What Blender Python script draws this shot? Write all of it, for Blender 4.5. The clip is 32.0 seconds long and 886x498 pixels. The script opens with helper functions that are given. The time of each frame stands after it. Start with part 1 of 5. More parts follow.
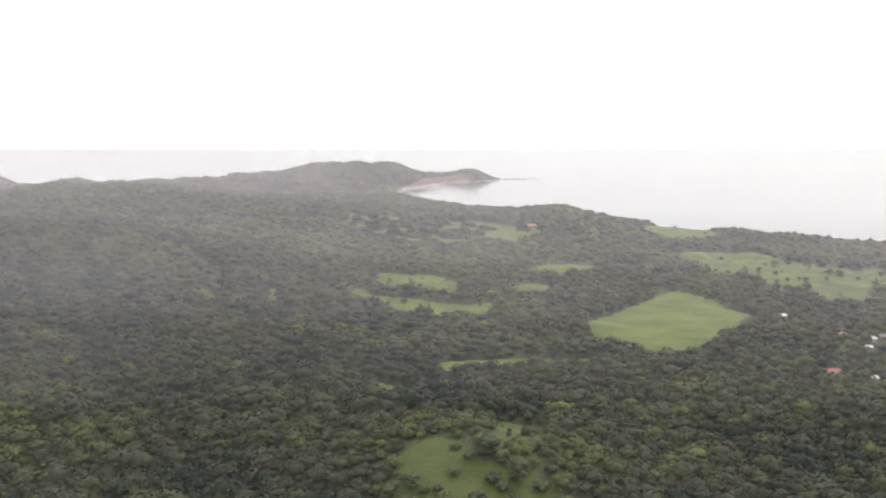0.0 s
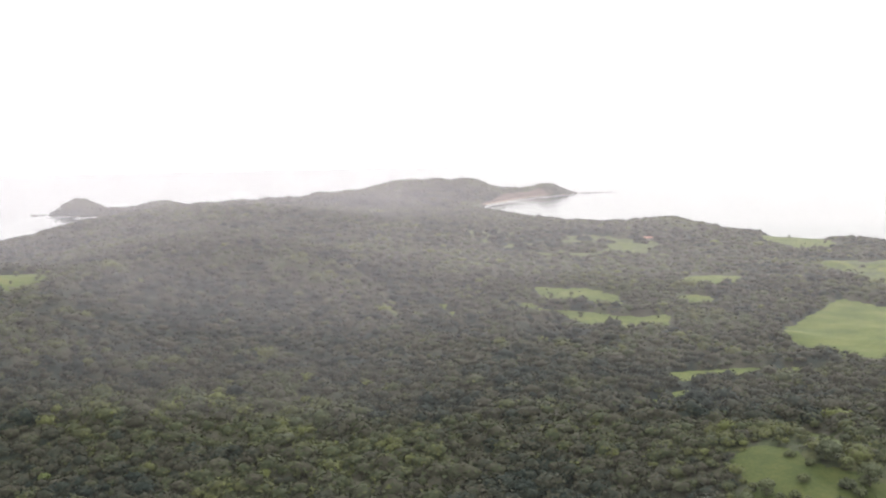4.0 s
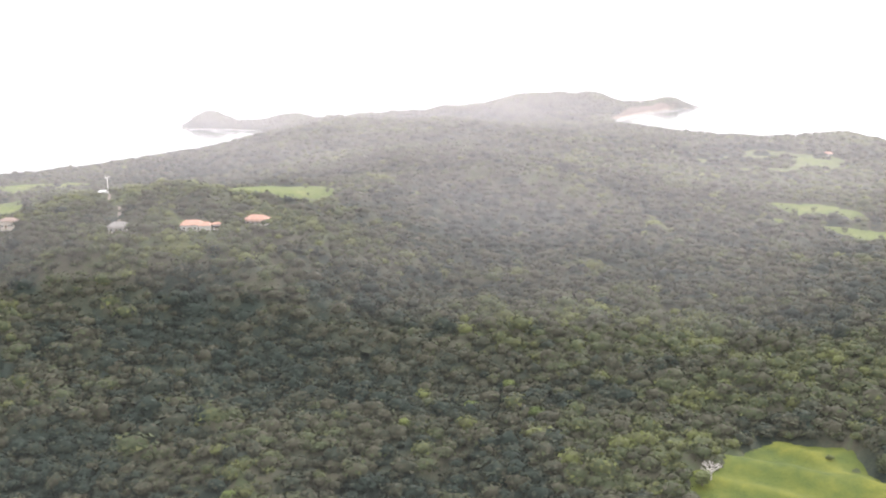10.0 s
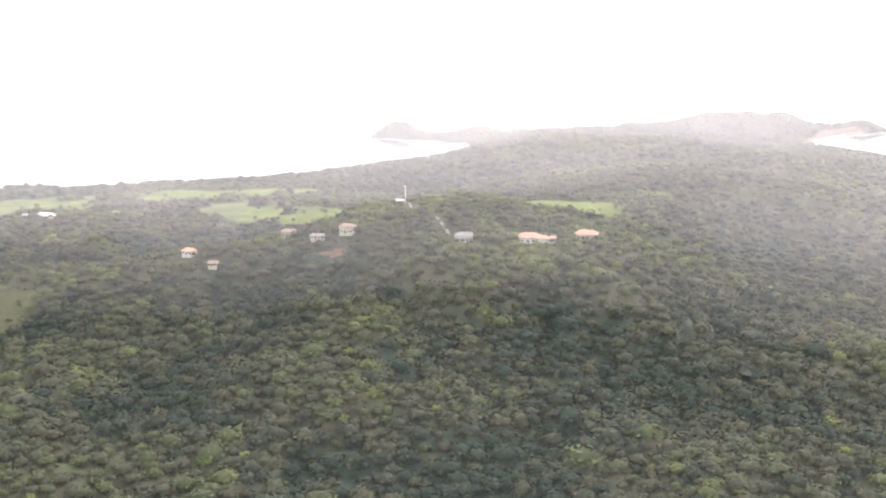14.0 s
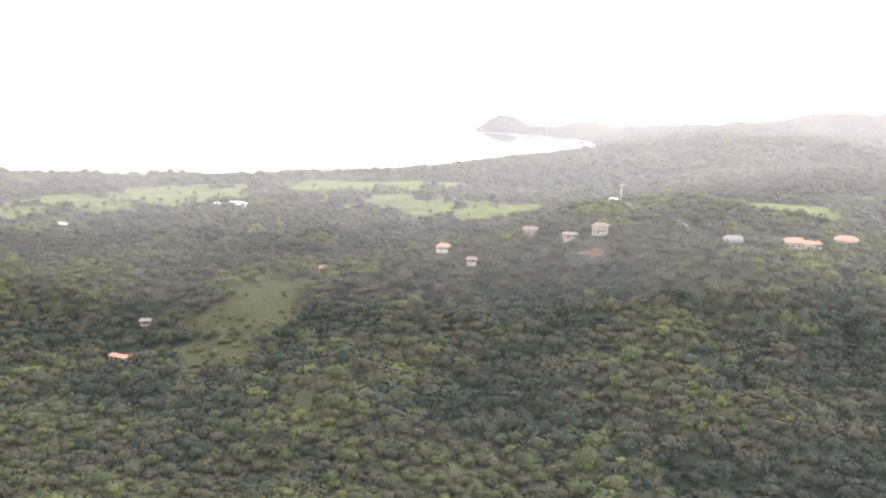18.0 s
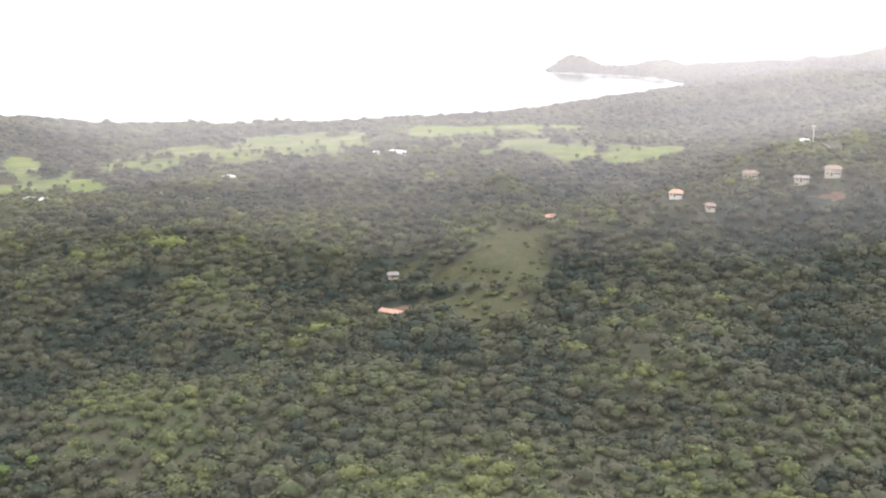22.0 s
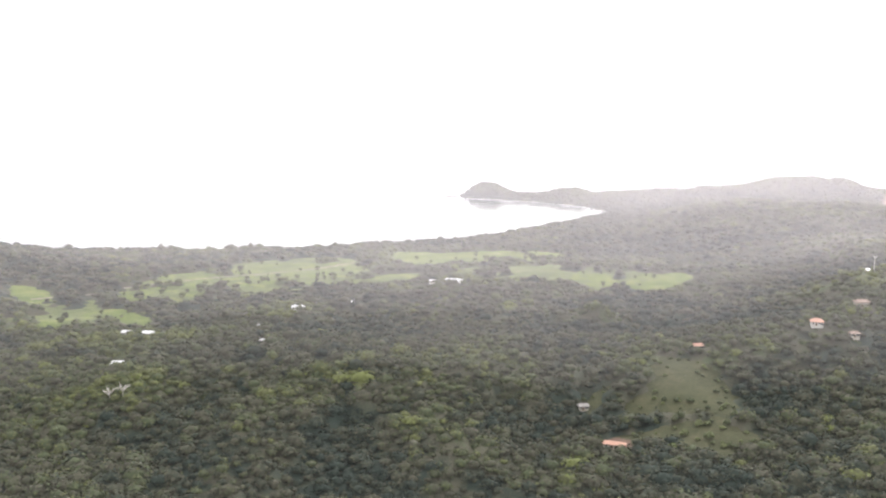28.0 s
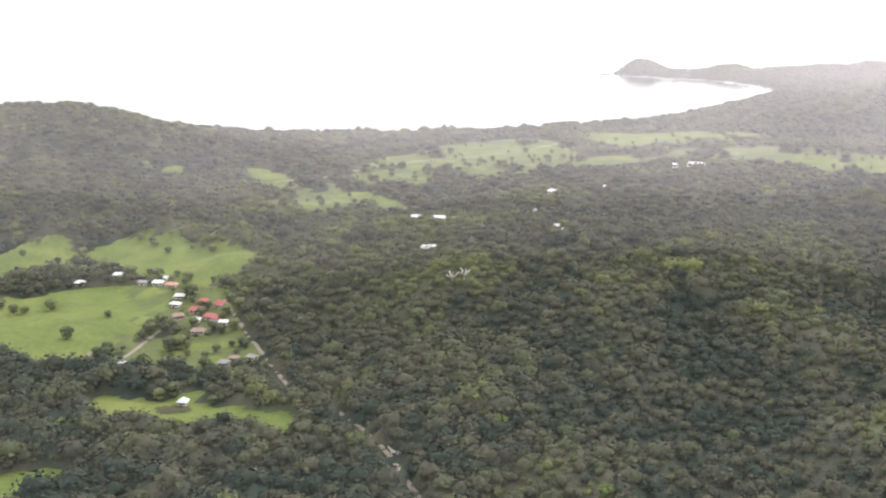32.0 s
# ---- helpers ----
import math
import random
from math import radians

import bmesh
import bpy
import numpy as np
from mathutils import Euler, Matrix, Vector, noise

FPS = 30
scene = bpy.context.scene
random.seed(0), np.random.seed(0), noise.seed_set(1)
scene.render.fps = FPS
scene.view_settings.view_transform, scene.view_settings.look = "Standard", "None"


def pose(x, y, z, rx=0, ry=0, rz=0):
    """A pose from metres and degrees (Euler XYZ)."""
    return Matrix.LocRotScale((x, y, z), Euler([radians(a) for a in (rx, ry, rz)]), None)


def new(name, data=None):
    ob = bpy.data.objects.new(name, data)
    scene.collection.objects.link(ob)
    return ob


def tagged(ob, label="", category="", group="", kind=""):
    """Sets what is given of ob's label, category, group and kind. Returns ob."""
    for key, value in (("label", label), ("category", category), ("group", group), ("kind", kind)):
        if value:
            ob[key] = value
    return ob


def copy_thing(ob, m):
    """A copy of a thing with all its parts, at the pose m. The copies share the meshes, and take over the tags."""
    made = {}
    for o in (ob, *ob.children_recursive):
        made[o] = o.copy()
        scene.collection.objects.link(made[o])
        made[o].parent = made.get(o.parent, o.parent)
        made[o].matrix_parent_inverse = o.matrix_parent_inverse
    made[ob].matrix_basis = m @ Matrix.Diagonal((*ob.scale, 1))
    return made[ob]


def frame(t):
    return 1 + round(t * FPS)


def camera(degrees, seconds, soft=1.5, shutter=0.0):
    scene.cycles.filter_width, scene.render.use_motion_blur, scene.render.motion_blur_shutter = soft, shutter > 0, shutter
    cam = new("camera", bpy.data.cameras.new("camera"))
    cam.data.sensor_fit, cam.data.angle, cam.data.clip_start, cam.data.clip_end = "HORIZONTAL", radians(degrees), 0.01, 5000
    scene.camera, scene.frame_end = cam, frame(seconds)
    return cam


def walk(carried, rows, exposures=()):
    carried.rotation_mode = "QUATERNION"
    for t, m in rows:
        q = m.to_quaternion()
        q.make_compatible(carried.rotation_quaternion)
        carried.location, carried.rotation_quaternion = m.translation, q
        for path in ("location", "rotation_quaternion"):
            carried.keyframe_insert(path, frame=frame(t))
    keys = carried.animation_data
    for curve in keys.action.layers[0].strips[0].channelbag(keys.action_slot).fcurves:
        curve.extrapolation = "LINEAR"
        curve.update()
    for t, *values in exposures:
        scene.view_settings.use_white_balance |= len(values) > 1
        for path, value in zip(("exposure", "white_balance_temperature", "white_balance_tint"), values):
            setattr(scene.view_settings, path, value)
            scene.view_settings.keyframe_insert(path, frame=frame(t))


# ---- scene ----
cam = camera(45.0, 32.0, soft=2.1)
ROWS = [  # seconds, place, and turn in degrees
    (0.0, -1.49, 0.94, 199.78, 82.416, -0.074, -0.080),
    (0.5, -18.83, 0.10, 199.33, 81.109, 0.072, -1.472),
    (1.0, -36.23, -0.72, 199.02, 80.208, 0.246, 0.649),
    (1.5, -53.66, -1.52, 198.85, 79.840, 0.389, 1.771),
    (2.0, -71.12, -2.33, 198.80, 82.071, -0.165, 1.212),
    (2.5, -88.60, -3.15, 198.85, 81.291, 0.596, 1.897),
    (3.0, -106.08, -3.99, 198.98, 81.123, 1.116, 1.803),
    (3.5, -123.57, -4.85, 199.19, 82.175, 1.020, 1.506),
    (5.5, -193.41, -8.75, 200.58, 84.354, 2.019, 0.396),
    (6.0, -210.83, -9.87, 201.01, 82.322, 1.764, 2.531),
    (6.5, -228.22, -11.05, 201.46, 81.003, 1.229, 3.381),
    (7.0, -245.59, -12.30, 201.92, 78.844, 2.241, 4.347),
    (7.5, -262.94, -13.63, 202.38, 77.819, 2.089, 4.516),
    (8.0, -280.27, -15.03, 202.85, 75.966, 3.400, 3.724),
    (8.5, -297.58, -16.51, 203.31, 75.113, 4.407, 3.847),
    (9.0, -314.87, -18.06, 203.76, 77.102, 3.694, 3.121),
    (9.5, -332.14, -19.71, 204.21, 77.906, 2.239, 3.633),
    (10.0, -349.40, -21.43, 204.63, 78.767, 1.151, 3.598),
    (10.5, -366.65, -23.24, 205.04, 78.452, 0.973, 5.073),
    (11.0, -383.89, -25.12, 205.43, 78.332, 1.734, 7.012),
    (11.5, -401.13, -27.10, 205.81, 80.801, 1.210, 6.746),
    (12.0, -418.38, -29.15, 206.16, 81.171, 0.634, 8.233),
    (12.5, -435.63, -31.28, 206.49, 80.217, -0.565, 10.620),
    (13.0, -452.89, -33.50, 206.81, 80.725, 0.099, 11.227),
    (13.5, -470.17, -35.79, 207.10, 80.608, 0.316, 10.481),
    (14.0, -487.47, -38.15, 207.37, 79.582, 0.046, 10.610),
    (14.5, -504.80, -40.59, 207.63, 78.741, 0.382, 11.976),
    (16.5, -574.48, -51.04, 208.54, 78.655, -0.485, 11.170),
    (17.0, -592.02, -53.81, 208.74, 77.618, -0.088, 13.203),
    (17.5, -609.60, -56.63, 208.94, 78.281, -0.615, 13.119),
    (18.0, -627.25, -59.52, 209.15, 79.146, -1.083, 13.302),
    (18.5, -644.95, -62.45, 209.35, 79.377, -0.825, 13.103),
    (19.0, -662.71, -65.43, 209.56, 78.055, -0.035, 12.986),
    (19.5, -680.54, -68.45, 209.78, 75.883, 0.704, 12.278),
    (20.0, -698.43, -71.51, 210.01, 74.876, 1.116, 11.402),
    (20.5, -716.39, -74.62, 210.25, 74.110, 1.822, 11.813),
    (21.0, -734.42, -77.76, 210.52, 73.855, 2.336, 12.853),
    (21.5, -752.51, -80.93, 210.80, 74.863, 1.606, 12.184),
    (22.0, -770.66, -84.13, 211.11, 76.014, 0.214, 13.784),
    (22.5, -788.87, -87.37, 211.45, 75.686, -0.120, 13.970),
    (23.0, -807.14, -90.62, 211.81, 76.534, 0.175, 12.932),
    (23.5, -825.46, -93.90, 212.21, 76.921, 0.557, 12.738),
    (24.0, -843.84, -97.21, 212.64, 77.606, 0.510, 11.866),
    (24.5, -862.25, -100.53, 213.11, 79.401, 0.477, 9.917),
    (25.0, -880.69, -103.87, 213.61, 80.196, -0.128, 7.307),
    (25.5, -899.16, -107.23, 214.16, 81.823, -0.236, 6.177),
    (27.5, -973.05, -120.85, 216.74, 82.377, -1.333, 4.315),
    (28.0, -991.47, -124.30, 217.49, 82.549, -1.133, 4.598),
    (28.5, -1009.82, -127.77, 218.28, 81.466, -1.110, 5.185),
    (29.0, -1028.10, -131.27, 219.11, 80.157, -0.277, 5.760),
    (29.5, -1046.28, -134.79, 219.97, 79.595, -1.029, 4.951),
    (30.0, -1064.34, -138.34, 220.87, 78.250, -0.795, 5.273),
    (30.5, -1082.26, -141.92, 221.79, 76.861, 0.867, 9.045),
    (31.0, -1100.01, -145.54, 222.74, 77.282, -0.158, 8.427),
    (31.5, -1117.57, -149.19, 223.72, 77.535, 0.265, 9.579),
    (32.0, -1134.90, -152.90, 224.71, 75.880, -0.271, 9.581),
]
EXPOSURES = [(0.0, -0.66), (1.0, -0.7), (3.0, -0.57), (6.0, -0.48), (8.0, -0.3), (9.0, -0.12), (10.0, 0.1), (11.0, 0.1), (13.0, 0.3), (17.0, 0.3), (20.0, 0.06), (22.5, 0.28), (25.0, 0.45), (28.0, -0.02), (30.0, -0.22), (32.0, 0.0)]
walk(cam, [(t, pose(x, y, z, rx, ry, rz)) for t, x, y, z, rx, ry, rz in ROWS], EXPOSURES)

# ---- sky and light: a white overcast ----
world = bpy.data.worlds.new("overcast_sky")
world.use_nodes = True
scene.world = world
wn, wl = world.node_tree.nodes, world.node_tree.links
wn.clear()
sky = wn.new("ShaderNodeTexSky")
sky.sky_type, sky.sun_disc = "NISHITA", False
sky.sun_elevation, sky.sun_rotation = radians(40), radians(25)
sky.air_density, sky.dust_density = 1.0, 4.0
b_sky, b_cloud, b_mix, w_out = (wn.new(k) for k in ("ShaderNodeBackground", "ShaderNodeBackground", "ShaderNodeMixShader", "ShaderNodeOutputWorld"))
b_sky.inputs["Strength"].default_value = 0.10
b_cloud.inputs["Color"].default_value = (1.0, 0.985, 0.985, 1)
b_cloud.inputs["Strength"].default_value = 2.4
b_mix.inputs[0].default_value = 0.88
wl.new(sky.outputs[0], b_sky.inputs["Color"])
wl.new(b_sky.outputs[0], b_mix.inputs[1])
wl.new(b_cloud.outputs[0], b_mix.inputs[2])
wl.new(b_mix.outputs[0], w_out.inputs[0])
sun = new("sun", bpy.data.lights.new("sun", "SUN"))
sun.data.energy, sun.data.angle, sun.data.color = 3.0, radians(11), (1.0, 0.97, 0.94)
sun.rotation_euler = (radians(50), 0, radians(-25 + 180))

# ---- materials ----


def material(name, colours, rough=0.8, size=8.0, fine=1.2, bump=0.0, attr="", scatter=False, spec=0.2, metal=0.0, thin=0.0, grain=0.4):
    """Two scales of noise between two or three colours; attr: a mesh attribute that shifts the mix, tree by tree."""
    m = bpy.data.materials.new(name)
    m.use_nodes = True
    n, l = m.node_tree.nodes, m.node_tree.links
    b = n["Principled BSDF"]
    b.inputs["Roughness"].default_value = rough
    b.inputs["Specular IOR Level"].default_value = spec
    b.inputs["Metallic"].default_value = metal
    geo = n.new("ShaderNodeNewGeometry")
    big, small = n.new("ShaderNodeTexNoise"), n.new("ShaderNodeTexNoise")
    big.inputs["Scale"].default_value, small.inputs["Scale"].default_value = 1 / size, 1 / fine
    big.inputs["Detail"].default_value, small.inputs["Detail"].default_value = 3, 2
    mix = n.new("ShaderNodeMath")
    mix.operation = "MULTIPLY_ADD"
    mix.inputs[1].default_value = grain
    for k in (big, small):
        l.new(geo.outputs["Position"], k.inputs["Vector"])
    l.new(small.outputs[0], mix.inputs[0])
    half = n.new("ShaderNodeMath")
    half.operation = "MULTIPLY"
    half.inputs[1].default_value = 1 - grain
    l.new(big.outputs[0], half.inputs[0])
    l.new(half.outputs[0], mix.inputs[2])
    last = mix
    if attr or scatter:
        last = n.new("ShaderNodeMath")
        last.operation = "MULTIPLY_ADD"
        last.inputs[1].default_value = 0.55
        l.new(mix.outputs[0], last.inputs[0])
        if attr:
            a = n.new("ShaderNodeAttribute")
            a.attribute_name = attr
            src_out = a.outputs["Fac"]
        else:
            src_out = n.new("ShaderNodeObjectInfo").outputs["Random"]
        more = n.new("ShaderNodeMath")
        more.operation = "MULTIPLY_ADD"
        more.inputs[1].default_value, more.inputs[2].default_value = 0.8, -0.18
        l.new(src_out, more.inputs[0])
        l.new(more.outputs[0], last.inputs[2])
    ramp = n.new("ShaderNodeValToRGB")
    e = ramp.color_ramp.elements
    stops = [0.3 + 0.4 * i / (len(colours) - 1) for i in range(len(colours))]
    if attr or scatter:
        stops = [0.18 + 0.66 * i / (len(colours) - 1) for i in range(len(colours))]
    e[0].position, e[1].position = stops[0], stops[-1]
    e[0].color, e[1].color = (*colours[0], 1), (*colours[-1], 1)
    for p, c in list(zip(stops, colours))[1:-1]:
        e.new(p).color = (*c, 1)
    l.new(last.outputs[0], ramp.inputs[0])
    l.new(ramp.outputs[0], b.inputs["Base Color"])
    if bump:
        bp = n.new("ShaderNodeBump")
        bp.inputs["Strength"].default_value, bp.inputs["Distance"].default_value = 0.7, bump
        l.new(mix.outputs[0], bp.inputs["Height"])
        l.new(bp.outputs[0], b.inputs["Normal"])
    if thin:
        glow, both = n.new("ShaderNodeBsdfTranslucent"), n.new("ShaderNodeMixShader")
        both.inputs[0].default_value = thin
        l.new(ramp.outputs[0], glow.inputs["Color"])
        l.new(b.outputs[0], both.inputs[1])
        l.new(glow.outputs[0], both.inputs[2])
        l.new(both.outputs[0], n["Material Output"].inputs["Surface"])
    return m


M_CANOPY = material("tree_leaves", [(0.024, 0.035, 0.028), (0.043, 0.050, 0.034), (0.068, 0.064, 0.046), (0.057, 0.073, 0.038), (0.089, 0.094, 0.046), (0.122, 0.140, 0.050)], 0.75, 11, 1.3, bump=0.3, attr="tint", spec=0.10, grain=0.6)
M_SOIL = material("woodland_undergrowth", [(0.030, 0.040, 0.020), (0.046, 0.057, 0.027), (0.060, 0.066, 0.033)], 0.95, 18, 2.0, bump=1.2)
M_GRASS = material("pasture_grass", [(0.060, 0.086, 0.021), (0.098, 0.127, 0.031), (0.145, 0.158, 0.048)], 0.9, 30, 3.0, bump=0.25)
M_SAND = material("beach_sand", [(0.34, 0.29, 0.23), (0.46, 0.41, 0.34)], 0.9, 14, 2)
M_MEADOW = material("meadow_grass", [(0.044, 0.066, 0.017), (0.072, 0.096, 0.018), (0.108, 0.122, 0.021), (0.175, 0.172, 0.028)], 0.9, 7, 1.1, bump=0.6, attr="fold_tone", grain=0.6)
M_KNOLL = material("rough_knoll_grass", [(0.042, 0.060, 0.019), (0.062, 0.082, 0.023), (0.090, 0.100, 0.030)], 0.9, 14, 2.0, bump=0.4)
M_DRY = material("rough_dry_grass", [(0.033, 0.038, 0.019), (0.048, 0.052, 0.025), (0.075, 0.068, 0.039)], 0.95, 10, 1.8, bump=0.4, grain=0.5)
M_OPEN = material("half_open_grass", [(0.055, 0.068, 0.028), (0.08, 0.10, 0.034), (0.115, 0.13, 0.05)], 0.9, 34, 4, bump=0.25)
M_CLAY = material("red_clay_soil", [(0.085, 0.058, 0.042), (0.16, 0.105, 0.08)], 0.95, 5, 0.9, bump=0.1)
M_DIRT = material("pale_dirt_road", [(0.15, 0.13, 0.11), (0.25, 0.22, 0.185)], 0.95, 7, 0.8, bump=0.05)
M_CLIFF = material("pink_cliff_rock", [(0.11, 0.082, 0.07), (0.205, 0.15, 0.13)], 0.95, 9, 2, bump=0.6)
M_ROCK = material("wet_dark_rock", [(0.06, 0.055, 0.05), (0.14, 0.125, 0.11)], 0.7, 4, 0.8, bump=0.3)
M_FOAM = material("surf_foam", [(0.75, 0.76, 0.76), (0.85, 0.85, 0.85)], 0.6, 6, 1)
M_VIVID = material("young_leaves", [(0.055, 0.078, 0.024), (0.080, 0.105, 0.032), (0.108, 0.130, 0.040)], 0.75, 6, 1.2, scatter=True)
M_LEAF = material("lone_tree_leaves", [(0.055, 0.066, 0.036), (0.078, 0.092, 0.044), (0.105, 0.120, 0.050)], 0.75, 6, 1.5, scatter=True)
M_TILE = material("orange_clay_roof", [(0.36, 0.20, 0.15), (0.52, 0.33, 0.26)], 0.85, 3, 0.5)
M_RED = material("red_painted_roof", [(0.25, 0.075, 0.07), (0.36, 0.14, 0.13)], 0.55, 3, 0.6)
M_ZINC = material("white_sheet_metal_roof", [(0.44, 0.45, 0.46), (0.66, 0.66, 0.66)], 0.35, 4, 0.7)
M_GREY = material("grey_sheet_metal_roof", [(0.18, 0.17, 0.165), (0.29, 0.275, 0.265)], 0.7, 3, 0.6)
M_TAN = material("weathered_tan_roof", [(0.20, 0.145, 0.12), (0.31, 0.24, 0.20)], 0.8, 3, 0.6)
M_PLASTER = material("cream_plaster", [(0.36, 0.32, 0.27), (0.50, 0.46, 0.40)], 0.9, 3, 0.4)
M_WHITE = material("whitewashed_wall", [(0.48, 0.46, 0.43), (0.62, 0.60, 0.57)], 0.85, 3, 0.4)
M_DOOR = material("dark_wooden_door", [(0.09, 0.055, 0.035), (0.15, 0.10, 0.065)], 0.7, 1, 0.1)
M_PANE = material("dark_window_glass", [(0.02, 0.025, 0.03), (0.035, 0.04, 0.045)], 0.12, 2, 0.5, spec=0.5)
M_BLEACHED = material("bleached_dead_wood", [(0.38, 0.35, 0.33), (0.55, 0.52, 0.50)], 0.9, 1.5, 0.3)
M_BARK = material("tree_bark", [(0.09, 0.075, 0.06), (0.18, 0.15, 0.12)], 0.9, 1.5, 0.2)

# ---- the lie of the land ----
COAST = [(3744, 936), (1872, 1260), (1008, 1411), (599, 1571), (467, 1703), (364, 1786), (288, 1886), (187, 1987), (43, 2131),
         (-50, 2318), (-137, 2498), (-72, 2657), (22, 2830), (108, 2909), (166, 2959), (108, 3017), (-108, 3046), (-360, 2981),
         (-648, 2808), (-864, 2650), (-1008, 2606), (-1095, 2670), (-1160, 2600), (-1135, 2510), (-1050, 2490), (-930, 2440),
         (-845, 2350), (-805, 2225), (-900, 1975), (-1022, 1753), (-1116, 1624), (-1253, 1530), (-1368, 1462), (-1519, 1411),
         (-1678, 1379), (-1836, 1429), (-1930, 1368), (-2088, 1296), (-3744, 1080)]
SOUTH = [(-3744, -3744), (3744, -3744)]
RIDGES = []


def ridge(width, *crest):
    """A ridge: half-width and its crest as x, y, height over the low land."""
    RIDGES.append((width, [tuple(float(v) for v in c) for c in crest]))


# the ridge with the hilltop houses and its spurs
ridge(162, (-497, 936, 60), (-551, 871, 67), (-648, 756, 71), (-680, 659, 74), (-785, 637, 60), (-871, 623, 45), (-958, 612, 35))
ridge(137, (-648, 720, 70), (-529, 693, 68))
ridge(76, (-605, 634, 66), (-569, 536, 36))
ridge(65, (-781, 547, 32), (-778, 446, 23))
ridge(119, (-958, 612, 33), (-1015, 594, 36), (-1181, 612, 33), (-1271, 583, 25))
ridge(108, (-1015, 619, 32), (-1061, 909, 31))
ridge(79, (-1188, 598, 32), (-1232, 487, 29), (-1202, 403, 13))
ridge(80, (-610, 612, 73), (-556, 655, 68))
ridge(85, (-700, 815, 70), (-640, 850, 70))
ridge(70, (-1195, 812, 21), (-1150, 835, 15))
ridge(60, (-1285, 640, 28), (-1245, 650, 27))
ridge(75, (-1075, 905, 35), (-1040, 930, 33))
# low folds of the hill meadow
FOLDS = [(5.0, 2.0, [(-232, 437), (-219, 425), (-212, 404), (-204, 390), (-183, 393)]), (4.5, 1.7, [(-276, 386), (-261, 380), (-252, 381), (-236, 376), (-221, 371), (-205, 378)])]
SWELLS = []


def swell(x, y, width, rise):
    """A rounded knoll, or a hollow where rise is negative."""
    SWELLS.append((x, y, width, rise))


# the house ridge's own brows
swell(-686, 668, 30, 5)
swell(-740, 696, 32, 5)
swell(-600, 634, 24, 2.5)
# rounded grassy mounds behind the village
swell(-1577, 578, 30, 6)
swell(-1475, 598, 26, 6)
swell(-1418, 578, 24, 7)
swell(-1510, 605, 18, 3)
# knolls, spurs and hollows of the wooded slopes, broad ones first
swell(-1080, 320, 150, 4.4)
swell(-900, 1160, 150, 17.7)
swell(-780, 260, 150, 28.4)
swell(-780, 620, 150, -12.0)
swell(-600, 1340, 150, 20.6)
swell(-480, 380, 150, 13.3)
swell(-420, 1160, 150, 29.0)
swell(-240, 1280, 150, 12.0)
swell(-180, 560, 150, 12.2)
swell(60, 620, 150, 5.7)
swell(-1300, 440, 95, -7.3)
swell(-540, 1200, 95, 14.5)
swell(-420, 920, 95, -10.8)
swell(20, 480, 95, 13.3)
swell(-1108, 508, 62, 11.8)
swell(-1024, 732, 62, -10.1)
swell(-996, 284, 62, 19.6)
swell(-576, 620, 62, 2.8)
swell(-492, 480, 62, -5.0)
swell(-464, 1124, 62, 9.0)
swell(-352, 592, 62, 11.0)
swell(-324, 1068, 62, 23.2)
swell(-324, 760, 62, 8.5)
swell(-296, 396, 62, 12.0)
swell(12, 480, 62, 12.2)
swell(-1420, 800, 42, 6.3)
swell(-1220, 760, 42, 6.1)
swell(-1200, 580, 42, -3.6)
swell(-980, 500, 42, -9.8)
swell(-820, 540, 42, -4.9)
swell(-720, 560, 42, -6.8)
swell(-680, 600, 42, -9.5)
swell(-680, 380, 42, 3.7)
swell(-680, 460, 42, 4.9)
swell(-640, 440, 42, 17.2)
swell(-600, 1300, 42, 10.4)
swell(-460, 380, 42, 7.8)
swell(-440, 640, 42, -12.1)
swell(-380, 660, 42, -6.5)
swell(-280, 700, 42, 5.1)
swell(-240, 440, 42, -7.1)
swell(-200, 820, 42, 3.3)
swell(-180, 640, 42, -9.1)
swell(-120, 740, 42, -5.7)
swell(-100, 480, 42, -4.6)
swell(-1346, 536, 28, -6.1)
swell(-1234, 494, 28, 5.8)
swell(-1206, 410, 28, -4.8)
swell(-1206, 354, 28, 4.0)
swell(-1192, 494, 28, -4.8)
swell(-1164, 522, 28, 4.6)
swell(-1150, 424, 28, 10.6)
swell(-1150, 256, 28, 8.7)
swell(-1136, 466, 28, 8.5)
swell(-1136, 382, 28, 6.8)
swell(-1122, 438, 28, 7.3)
swell(-1094, 452, 28, -7.6)
swell(-1080, 340, 28, -4.4)
swell(-1052, 508, 28, 6.5)
swell(-1052, 466, 28, 6.0)
swell(-1038, 438, 28, 7.0)
swell(-1024, 326, 28, 3.0)
swell(-1010, 410, 28, 10.0)
swell(-1010, 550, 28, 2.1)
swell(-1010, 368, 28, -4.6)
swell(-940, 788, 28, 10.6)
swell(-926, 774, 28, 15.8)
swell(-926, 508, 28, -5.1)
swell(-912, 340, 28, 7.9)
swell(-870, 242, 28, 6.1)
swell(-842, 592, 28, 6.1)
swell(-786, 634, 28, 10.9)
swell(-786, 312, 28, -7.4)
swell(-786, 382, 28, 6.0)
swell(-758, 424, 28, -4.7)
swell(-716, 326, 28, 6.0)
swell(-646, 396, 28, 4.2)
swell(-632, 508, 28, 14.5)
swell(-590, 424, 28, 10.9)
swell(-562, 564, 28, 3.5)
swell(-548, 522, 28, -5.6)
swell(-534, 410, 28, -5.1)
swell(-506, 592, 28, 9.2)
swell(-506, 844, 28, -3.5)
swell(-492, 564, 28, 10.1)
swell(-422, 984, 28, -6.1)
